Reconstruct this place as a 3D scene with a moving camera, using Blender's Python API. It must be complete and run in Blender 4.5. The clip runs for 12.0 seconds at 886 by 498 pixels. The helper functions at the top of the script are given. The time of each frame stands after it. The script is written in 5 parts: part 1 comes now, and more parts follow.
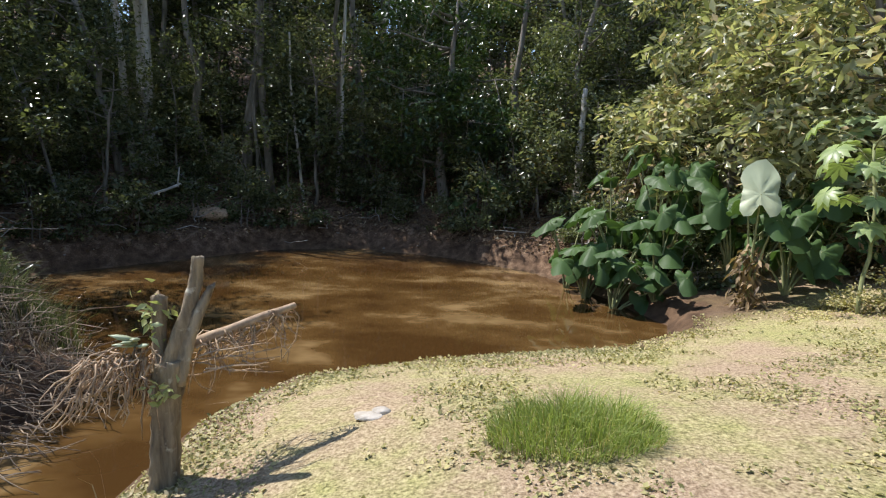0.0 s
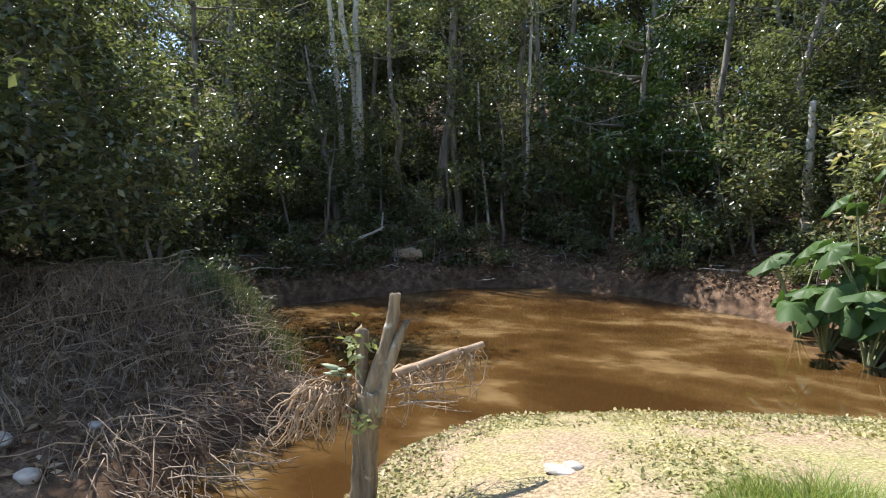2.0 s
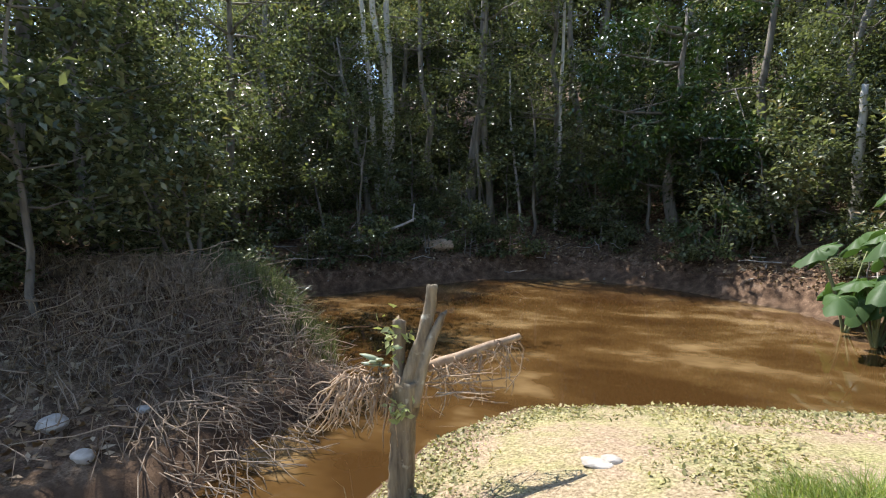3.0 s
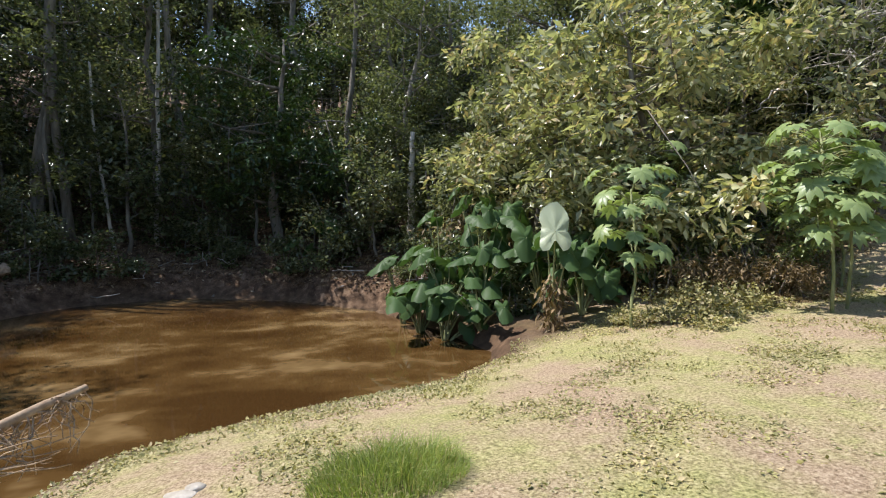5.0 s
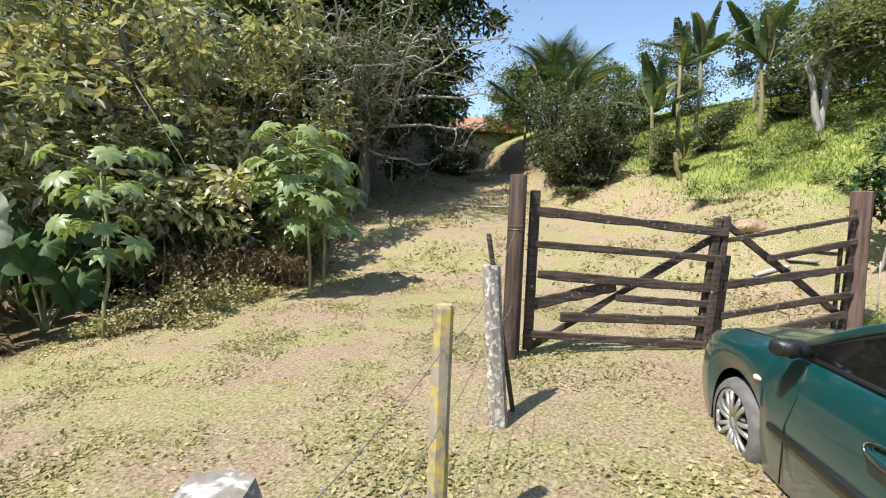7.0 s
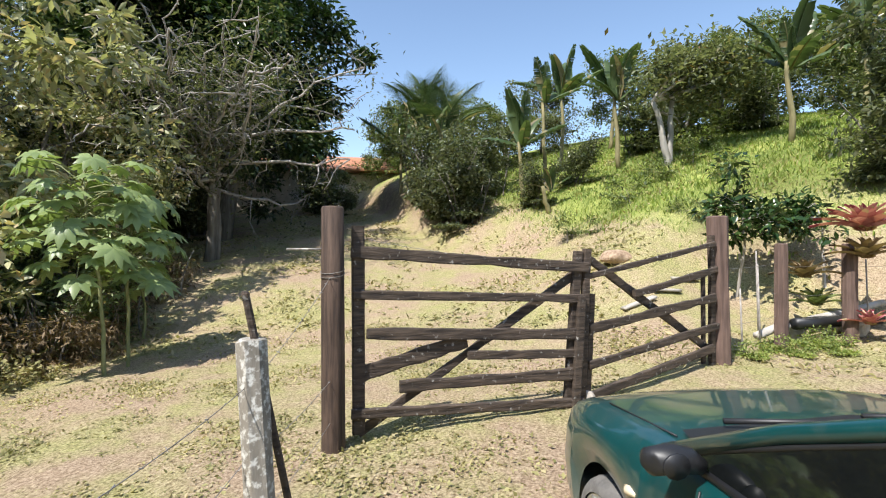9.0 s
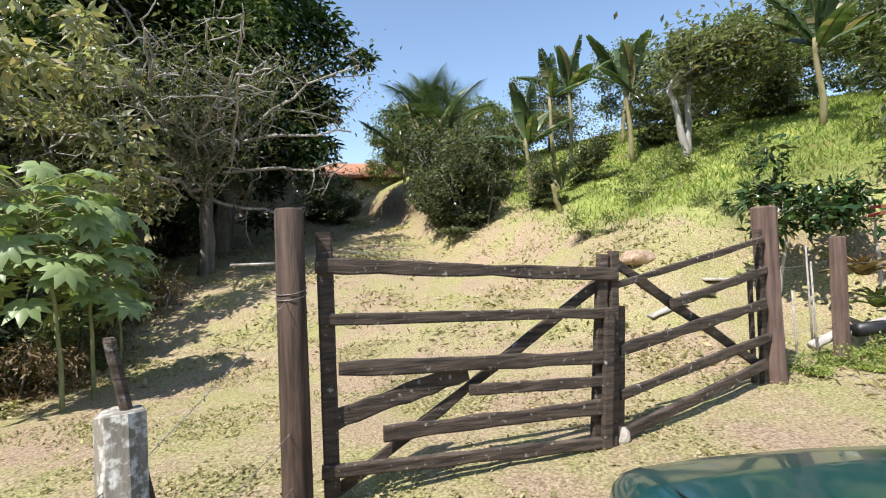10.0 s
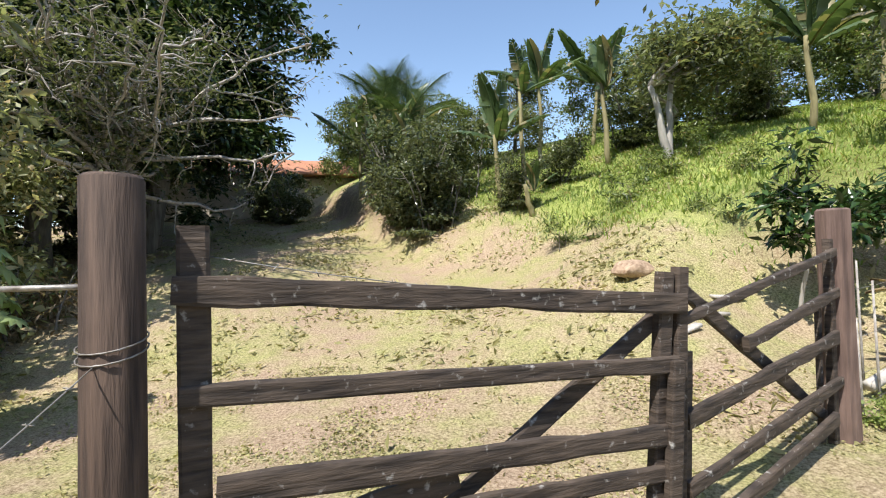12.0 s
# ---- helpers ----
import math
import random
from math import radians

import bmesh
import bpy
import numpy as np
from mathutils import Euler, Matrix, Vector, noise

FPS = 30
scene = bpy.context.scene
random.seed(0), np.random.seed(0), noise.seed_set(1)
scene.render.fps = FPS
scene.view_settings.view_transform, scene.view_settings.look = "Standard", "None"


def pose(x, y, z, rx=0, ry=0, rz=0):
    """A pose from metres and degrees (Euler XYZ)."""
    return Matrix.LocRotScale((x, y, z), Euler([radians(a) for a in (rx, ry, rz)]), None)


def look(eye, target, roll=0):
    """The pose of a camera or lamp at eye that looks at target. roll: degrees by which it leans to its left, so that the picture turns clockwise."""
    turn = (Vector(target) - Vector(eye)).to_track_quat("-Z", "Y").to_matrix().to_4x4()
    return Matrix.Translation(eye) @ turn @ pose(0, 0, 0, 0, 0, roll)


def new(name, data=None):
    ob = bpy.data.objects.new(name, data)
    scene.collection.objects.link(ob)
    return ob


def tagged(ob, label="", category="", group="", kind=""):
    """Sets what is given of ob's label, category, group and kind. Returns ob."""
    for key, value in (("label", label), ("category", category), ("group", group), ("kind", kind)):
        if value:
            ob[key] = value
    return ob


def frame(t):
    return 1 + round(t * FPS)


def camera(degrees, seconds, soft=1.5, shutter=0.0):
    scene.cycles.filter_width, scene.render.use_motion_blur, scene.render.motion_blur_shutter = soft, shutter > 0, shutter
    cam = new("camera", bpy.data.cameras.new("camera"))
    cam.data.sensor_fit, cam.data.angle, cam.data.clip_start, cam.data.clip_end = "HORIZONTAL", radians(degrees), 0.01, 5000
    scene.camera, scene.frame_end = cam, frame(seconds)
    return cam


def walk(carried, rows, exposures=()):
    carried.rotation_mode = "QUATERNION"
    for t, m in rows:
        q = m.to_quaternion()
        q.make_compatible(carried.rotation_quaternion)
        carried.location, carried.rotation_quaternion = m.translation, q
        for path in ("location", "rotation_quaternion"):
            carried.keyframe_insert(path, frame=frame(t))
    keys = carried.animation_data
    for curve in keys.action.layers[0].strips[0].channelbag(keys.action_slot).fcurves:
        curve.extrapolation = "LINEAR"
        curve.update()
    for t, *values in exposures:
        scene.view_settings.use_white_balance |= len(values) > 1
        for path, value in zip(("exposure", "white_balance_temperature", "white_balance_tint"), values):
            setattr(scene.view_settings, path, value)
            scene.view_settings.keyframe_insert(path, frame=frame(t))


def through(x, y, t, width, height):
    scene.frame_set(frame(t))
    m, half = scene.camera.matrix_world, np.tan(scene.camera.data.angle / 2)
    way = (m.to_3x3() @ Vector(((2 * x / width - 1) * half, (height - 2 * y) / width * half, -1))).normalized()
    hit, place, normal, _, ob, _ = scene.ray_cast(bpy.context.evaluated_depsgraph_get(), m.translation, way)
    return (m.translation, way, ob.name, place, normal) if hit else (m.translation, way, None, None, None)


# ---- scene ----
# camera: seconds, eye, point looked at, roll
cam = camera(82.3, 12.0, soft=1.15)
PATH = [
    (0, (0.374, -0.066, 1.325), (0.3, 1.91, 1.026), 1.1),
    (0.5, (0.423, 0.007, 1.319), (0.029, 1.947, 1.036), 0.5),
    (1, (0.404, 0.029, 1.324), (-0.104, 1.95, 1.099), -0.0),
    (1.5, (0.373, 0.049, 1.319), (-0.26, 1.939, 1.152), -1.2),
    (2, (0.322, 0.055, 1.307), (-0.455, 1.892, 1.161), -1.4),
    (2.5, (0.27, 0.059, 1.3), (-0.62, 1.845, 1.157), -1.4),
    (2.7, (0.263, 0.071, 1.294), (-0.627, 1.856, 1.139), -1.5),
    (4.3, (0.48, -0.279, 1.502), (0.194, 1.682, 1.232), -1.9),
    (4.5, (0.499, -0.272, 1.506), (0.543, 1.713, 1.259), -1.0),
    (5, (0.6, -0.292, 1.534), (1.117, 1.633, 1.362), -0.2),
    (5.5, (0.691, -0.325, 1.532), (1.204, 1.605, 1.413), -0.5),
    (6, (0.98, -0.32, 1.473), (2.066, 1.354, 1.344), 1.8),
    (6.5, (1.356, -0.301, 1.494), (2.878, 0.988, 1.344), 2.7),
    (6.6, (1.416, -0.31, 1.488), (3.013, 0.886, 1.348), 2.4),
    (7, (1.655, -0.396, 1.485), (3.425, 0.523, 1.326), 2.3),
    (7.2, (1.82, -0.449, 1.505), (3.633, 0.381, 1.35), 2.0),
    (8.8, (2.732, -0.49, 1.514), (4.652, 0.07, 1.497), -0.2),
    (9, (2.892, -0.538, 1.504), (4.819, 0.0, 1.512), -0.2),
    (9.5, (3.318, -0.574, 1.505), (5.244, -0.036, 1.527), -1.3),
    (10, (3.691, -0.443, 1.529), (5.606, 0.134, 1.556), -2.1),
    (10.5, (4.021, -0.375, 1.504), (5.938, 0.194, 1.534), -2.4),
    (11, (4.414, -0.317, 1.562), (6.348, 0.192, 1.594), -2.2),
    (11.5, (4.735, -0.194, 1.549), (6.685, 0.247, 1.582), -1.9),
    (12, (4.959, 0.013, 1.577), (6.916, 0.421, 1.615), -1.1),
]


EXPOSURES = [(0.0, 0.65), (0.6, 1.0), (2.7, 1.08), (4.3, 0.62), (5.5, 0.58), (7.0, 0.6), (9.0, 0.63), (12.0, 0.63)]
walk(cam, [(t, look(eye, target, roll)) for t, eye, target, roll in PATH], EXPOSURES)

# ---- light ----
SUN_ELEVATION, SUN_AZIMUTH = 56.0, -66.0
world = bpy.data.worlds.new("sky")
scene.world = world
world.use_nodes = True
sky = world.node_tree.nodes.new("ShaderNodeTexSky")
sky.sky_type, sky.sun_disc = "NISHITA", False
sky.sun_elevation, sky.sun_rotation = radians(SUN_ELEVATION), radians(SUN_AZIMUTH)
sky.air_density, sky.dust_density = 1.0, 0.4
background = world.node_tree.nodes["Background"]
background.inputs["Strength"].default_value = 0.15
world.node_tree.links.new(sky.outputs[0], background.inputs[0])
sun = new("sun", bpy.data.lights.new("sun", "SUN"))
sun.data.energy, sun.data.angle, sun.data.color = 5.0, radians(0.53), (1.0, 0.97, 0.93)
toward = Vector((math.sin(radians(SUN_AZIMUTH)) * math.cos(radians(SUN_ELEVATION)), math.cos(radians(SUN_AZIMUTH)) * math.cos(radians(SUN_ELEVATION)), math.sin(radians(SUN_ELEVATION))))
sun.matrix_world = look((0, 0, 30), Vector((0, 0, 30)) - toward)


# ---- materials ----
def nodes_of(name):
    m = bpy.data.materials.new(name)
    m.use_nodes = True
    t = m.node_tree
    return m, t, t.nodes["Principled BSDF"]


def add(t, kind, **values):
    n = t.nodes.new(kind)
    for key, value in values.items():
        n.inputs[key.replace("_", " ")].default_value = value
    return n


def ramp(t, source, *stops):
    n = t.nodes.new("ShaderNodeValToRGB")
    el = n.color_ramp.elements
    while len(el) < len(stops):
        el.new(0.5)
    for e, (at, colour) in zip(el, stops):
        e.position, e.color = at, (*colour, 1)
    t.links.new(source, n.inputs[0])
    return n.outputs[0]


def mixed(t, factor, a, b, mode="MIX"):
    n = t.nodes.new("ShaderNodeMix")
    n.data_type, n.blend_type = "RGBA", mode
    for socket, value in ((n.inputs[0], factor), (n.inputs[6], a), (n.inputs[7], b)):
        if isinstance(value, bpy.types.NodeSocket):
            t.links.new(value, socket)
        else:
            socket.default_value = value if isinstance(value, float) else (*value, 1)
    return n.outputs[2]


def noise_of(t, scale, detail=4.0, stretch=None, rough=0.6):
    n = add(t, "ShaderNodeTexNoise", Scale=scale, Detail=detail, Roughness=rough)
    c = t.nodes.new("ShaderNodeTexCoord")
    if stretch:
        m = add(t, "ShaderNodeMapping", Scale=stretch)
        t.links.new(c.outputs["Object"], m.inputs[0])
        t.links.new(m.outputs[0], n.inputs["Vector"])
    else:
        t.links.new(c.outputs["Object"], n.inputs["Vector"])
    return n.outputs["Fac"]


def bumped(t, shader, source, strength, distance=0.01):
    b = add(t, "ShaderNodeBump", Strength=strength, Distance=distance)
    t.links.new(source, b.inputs["Height"])
    t.links.new(b.outputs[0], shader.inputs["Normal"])


def leaf_material(name, dark, light, gloss=0.35, through=0.3, dry=None, dry_share=0.0, shine=0.45):
    """A leaf: gloss over diffuse, and light that comes through; each leaf has its own tone."""
    m, t, p = nodes_of(name)
    island = t.nodes.new("ShaderNodeNewGeometry").outputs["Random Per Island"]
    stops = [(0.0, dark), (0.85 - dry_share, light)]
    if dry:
        stops += [(0.93 - dry_share, light), (min(1.0, 1.0 - dry_share * 0.5), dry)]
    colour = ramp(t, island, *stops)
    patch = ramp(t, noise_of(t, 0.7, 2.0), (0.3, (0.72, 0.75, 0.7)), (0.7, (1.15, 1.12, 1.0)))
    colour = mixed(t, 1.0, colour, patch, "MULTIPLY")
    t.links.new(colour, p.inputs["Base Color"])
    p.inputs["Roughness"].default_value = gloss
    p.inputs["Specular IOR Level"].default_value = shine
    tl = t.nodes.new("ShaderNodeBsdfTranslucent")
    warm = mixed(t, 1.0, colour, (1.12, 1.2, 0.6), "MULTIPLY")
    t.links.new(warm, tl.inputs[0])
    mix = t.nodes.new("ShaderNodeMixShader")
    mix.inputs[0].default_value = through
    t.links.new(p.outputs[0], mix.inputs[1])
    t.links.new(tl.outputs[0], mix.inputs[2])
    t.links.new(mix.outputs[0], t.nodes["Material Output"].inputs[0])
    return m


def surface(name, a, b, scale, stretch=None, rough=0.85, bump=0.5, distance=0.01, spots=None, spot_scale=14.0, spot_from=0.6, metal=0.0):
    """A grained surface of two tones, with blotches of a third where given."""
    m, t, p = nodes_of(name)
    grain = noise_of(t, scale, 6.0, stretch)
    colour = ramp(t, grain, (0.3, a), (0.7, b))
    broad = ramp(t, noise_of(t, scale * 0.13, 3.0), (0.3, (0.75, 0.75, 0.75)), (0.7, (1.1, 1.1, 1.1)))
    colour = mixed(t, 1.0, colour, broad, "MULTIPLY")
    if spots:
        where = ramp(t, noise_of(t, spot_scale, 5.0), (spot_from, (0, 0, 0)), (spot_from + 0.14, (0.9, 0.9, 0.9)))
        colour = mixed(t, where, colour, spots)
    t.links.new(colour, p.inputs["Base Color"])
    p.inputs["Roughness"].default_value = rough
    p.inputs["Metallic"].default_value = metal
    bumped(t, p, grain, bump, distance)
    return m


def ground_material():
    m, t, p = nodes_of("ground")

    def zone(name):
        n = t.nodes.new("ShaderNodeAttribute")
        n.attribute_name = name
        return n.outputs["Fac"]

    fine, mid, broad = noise_of(t, 42.0, 8.0, rough=0.75), noise_of(t, 5.0, 6.0), noise_of(t, 0.8, 4.0)
    soil = ramp(t, fine, (0.36, (0.14, 0.092, 0.058)), (0.5, (0.34, 0.248, 0.165)), (0.64, (0.53, 0.415, 0.295)))
    straw = ramp(t, fine, (0.36, (0.13, 0.105, 0.048)), (0.5, (0.34, 0.285, 0.15)), (0.64, (0.54, 0.465, 0.27)))
    both = mixed(t, ramp(t, broad, (0.38, (0, 0, 0)), (0.60, (1, 1, 1))), soil, straw)
    green = ramp(t, fine, (0.38, (0.06, 0.085, 0.018)), (0.60, (0.42, 0.42, 0.14)))
    lawn = mixed(t, ramp(t, mixed(t, 0.5, mid, broad), (0.47, (0, 0, 0)), (0.62, (0.55, 0.55, 0.55))), both, green)
    litter = ramp(t, mixed(t, 0.5, fine, mid), (0.38, (0.03, 0.019, 0.012)), (0.5, (0.12, 0.072, 0.045)), (0.62, (0.30, 0.205, 0.14)))
    mud_shade = ramp(t, mid, (0.3, (0.05, 0.03, 0.019)), (0.7, (0.145, 0.09, 0.055)))
    lush = ramp(t, mixed(t, 0.4, fine, broad), (0.36, (0.16, 0.115, 0.055)), (0.47, (0.15, 0.19, 0.045)), (0.62, (0.40, 0.42, 0.12)))
    colour = mixed(t, zone("lush"), lawn, lush)
    # this zone also carries the painted shade of the track cutting
    colour = mixed(t, zone("litter"), colour, litter)
    colour = mixed(t, zone("mud_shade"), colour, mud_shade)
    t.links.new(colour, p.inputs["Base Color"])
    p.inputs["Roughness"].default_value = 0.95
    p.inputs["Specular IOR Level"].default_value = 0.15
    bumped(t, p, mixed(t, 0.5, fine, mid), 0.9, 0.035)
    return m


def water_material():
    m, t, p = nodes_of("muddy_water")
    # noise patches put sun dapples and tree shade into the muddy brown
    dapples = noise_of(t, 0.55, 4.0, (1.0, 1.6, 1.0))
    t.links.new(ramp(t, dapples, (0.38, (0.045, 0.022, 0.007)), (0.53, (0.078, 0.042, 0.014)), (0.68, (0.21, 0.137, 0.062))), p.inputs["Base Color"])
    p.inputs["Roughness"].default_value = 0.035
    p.inputs["IOR"].default_value = 1.33
    bumped(t, p, noise_of(t, 3.0, 3.0), 0.05, 0.02)
    return m


def car_paint():
    m, t, p = nodes_of("green_car_paint")
    flake = ramp(t, noise_of(t, 3.0, 3.0), (0.3, (0.002, 0.038, 0.040)), (0.7, (0.003, 0.052, 0.053)))
    dust = ramp(t, noise_of(t, 9.0, 6.0), (0.5, (0, 0, 0)), (0.85, (0.25, 0.25, 0.25)))
    colour = mixed(t, dust, flake, (0.16, 0.15, 0.12))
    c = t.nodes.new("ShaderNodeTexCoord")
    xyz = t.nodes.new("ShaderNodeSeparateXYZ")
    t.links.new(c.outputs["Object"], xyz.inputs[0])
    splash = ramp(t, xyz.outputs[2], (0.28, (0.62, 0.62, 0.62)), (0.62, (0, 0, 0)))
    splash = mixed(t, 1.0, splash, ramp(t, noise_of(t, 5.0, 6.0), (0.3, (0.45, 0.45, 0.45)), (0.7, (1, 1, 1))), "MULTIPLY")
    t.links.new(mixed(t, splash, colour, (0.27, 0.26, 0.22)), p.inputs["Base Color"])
    p.inputs["Roughness"].default_value = 0.32
    p.inputs["Coat Weight"].default_value = 0.7
    p.inputs["Coat Roughness"].default_value = 0.06
    return m


def plain(name, colour, rough=0.5, metal=0.0):
    return surface(name, tuple(c * 0.85 for c in colour), colour, 30.0, rough=rough, bump=0.05, metal=metal)


M = {
    "ground": ground_material(), "water": water_material(), "paint": car_paint(),
    "bark": surface("grey_bark", (0.09, 0.075, 0.06), (0.27, 0.24, 0.20), 9.0, (1, 1, 0.15), bump=0.9, distance=0.03),
    "pale_bark": surface("pale_bark", (0.30, 0.27, 0.23), (0.58, 0.54, 0.48), 8.0, (1, 1, 0.2), bump=0.7, distance=0.02),
    "twig": surface("bare_twig", (0.26, 0.23, 0.20), (0.50, 0.46, 0.41), 12.0, bump=0.5),
    "stump": surface("weathered_stump", (0.07, 0.048, 0.03), (0.40, 0.31, 0.20), 16.0, (1, 1, 0.16), bump=1.0, distance=0.03, spots=(0.55, 0.49, 0.38), spot_from=0.58),
    "root": surface("dry_root", (0.24, 0.15, 0.09), (0.54, 0.40, 0.27), 20.0, bump=0.4),
    "plank": surface("weathered_plank", (0.016, 0.011, 0.008), (0.115, 0.083, 0.060), 14.0, (0.3, 0.3, 2.5), bump=1.0, distance=0.012, spots=(0.46, 0.44, 0.40), spot_scale=20.0, spot_from=0.61),
    "gate_post": surface("gate_post_wood", (0.020, 0.012, 0.009), (0.125, 0.080, 0.056), 26.0, (1, 1, 0.08), bump=1.0, distance=0.015),
    "red_post": surface("reddish_post_wood", (0.07, 0.042, 0.033), (0.22, 0.145, 0.115), 20.0, (1, 1, 0.08), bump=0.9, distance=0.015),
    "lichen_post": surface("lichened_post", (0.16, 0.14, 0.11), (0.36, 0.32, 0.26), 14.0, (1, 1, 0.2), bump=0.9, distance=0.012, spots=(0.60, 0.58, 0.52), spot_scale=34.0, spot_from=0.5),
    "yellow_post": surface("yellow_lichened_post", (0.24, 0.20, 0.14), (0.46, 0.41, 0.32), 14.0, (1, 1, 0.2), bump=0.9, distance=0.012, spots=(0.52, 0.40, 0.10), spot_scale=16.0, spot_from=0.46),
    "wire": surface("rusty_wire", (0.20, 0.17, 0.14), (0.42, 0.40, 0.37), 40.0, rough=0.55, bump=0.2, metal=0.6),
    "stone": surface("field_stone", (0.30, 0.26, 0.21), (0.58, 0.52, 0.45), 9.0, bump=0.7, distance=0.02),
    "rubber": surface("tyre_rubber", (0.10, 0.095, 0.09), (0.20, 0.19, 0.175), 18.0, bump=0.3),
    "alloy": plain("alloy_rim", (0.62, 0.61, 0.58), 0.35, 0.7),
    "black": plain("black_trim", (0.018, 0.018, 0.019), 0.45),
    "chrome": plain("bright_metal", (0.72, 0.72, 0.70), 0.2, 1.0),
    "amber": plain("marker_lens", (0.72, 0.60, 0.42), 0.2),
    "lens": plain("headlamp_lens", (0.62, 0.64, 0.64), 0.1),
    "seat": plain("cloth_seat", (0.06, 0.06, 0.065), 0.9),
    "wall": surface("plaster_wall", (0.46, 0.40, 0.32), (0.62, 0.55, 0.45), 4.0, bump=0.2),
    "roof": surface("clay_roof", (0.36, 0.14, 0.07), (0.56, 0.27, 0.15), 6.0, (1, 6, 1), bump=0.6),
    "forest": leaf_material("forest_leaf", (0.050, 0.066, 0.034), (0.19, 0.205, 0.125), 0.24, 0.36),
    "forest_grey": leaf_material("greyish_forest_leaf", (0.070, 0.088, 0.050), (0.28, 0.295, 0.195), 0.27, 0.38, (0.20, 0.14, 0.06), 0.04),
    "mango": leaf_material("dark_mango_leaf", (0.014, 0.034, 0.009), (0.058, 0.098, 0.026), 0.28, 0.18),
    "loquat": leaf_material("yellowish_bush_leaf", (0.11, 0.13, 0.055), (0.54, 0.53, 0.36), 0.27, 0.38, (0.55, 0.43, 0.28), 0.16),
    "shrub": leaf_material("shrub_leaf", (0.055, 0.085, 0.026), (0.23, 0.28, 0.11), 0.36, 0.32, (0.30, 0.22, 0.10), 0.05),
    "brown_leaf": leaf_material("withered_leaf", (0.10, 0.065, 0.035), (0.30, 0.21, 0.12), 0.6, 0.25),
    "coffee": leaf_material("coffee_leaf", (0.018, 0.045, 0.012), (0.055, 0.10, 0.028), 0.22, 0.12),
    "taro": leaf_material("broad_taro_leaf", (0.030, 0.066, 0.024), (0.085, 0.145, 0.055), 0.50, 0.3, (0.36, 0.32, 0.13), 0.06, shine=0.22),
    "papaya": leaf_material("star_leaf", (0.14, 0.21, 0.07), (0.33, 0.41, 0.19), 0.4, 0.35, (0.60, 0.48, 0.06), 0.05),
    "banana": leaf_material("banana_leaf", (0.05, 0.085, 0.032), (0.14, 0.19, 0.085), 0.30, 0.3, (0.36, 0.29, 0.17), 0.06),
    "banana_stem": surface("banana_stem", (0.16, 0.14, 0.06), (0.42, 0.36, 0.18), 8.0, (1, 1, 0.2), bump=0.4),
    "green_stem": surface("green_stem", (0.14, 0.17, 0.06), (0.34, 0.34, 0.17), 10.0, (1, 1, 0.3), bump=0.3),
    "weed": leaf_material("lawn_weed", (0.18, 0.175, 0.068), (0.42, 0.375, 0.18), 0.65, 0.25, (0.50, 0.41, 0.27), 0.24),
    "grass": leaf_material("tuft_grass", (0.18, 0.25, 0.06), (0.38, 0.43, 0.15), 0.5, 0.45, (0.50, 0.42, 0.20), 0.06),
    "lush_grass": leaf_material("hill_grass", (0.15, 0.23, 0.045), (0.34, 0.41, 0.11), 0.55, 0.35, (0.50, 0.42, 0.20), 0.08),
    "straw": leaf_material("dead_grass", (0.12, 0.082, 0.06), (0.37, 0.275, 0.21), 0.7, 0.15),
    "litter": leaf_material("fallen_leaf", (0.05, 0.03, 0.018), (0.26, 0.17, 0.10), 0.6, 0.1, (0.42, 0.33, 0.24), 0.1),
    "pink": leaf_material("pink_bromeliad_leaf", (0.30, 0.05, 0.075), (0.60, 0.24, 0.25), 0.3, 0.25, (0.55, 0.42, 0.26), 0.15),
    "epiphyte": leaf_material("epiphyte_leaf", (0.22, 0.26, 0.09), (0.50, 0.52, 0.30), 0.4, 0.3),
    "grey_leaf": leaf_material("grey_rosette_leaf", (0.26, 0.30, 0.20), (0.44, 0.48, 0.36), 0.5, 0.15),
}


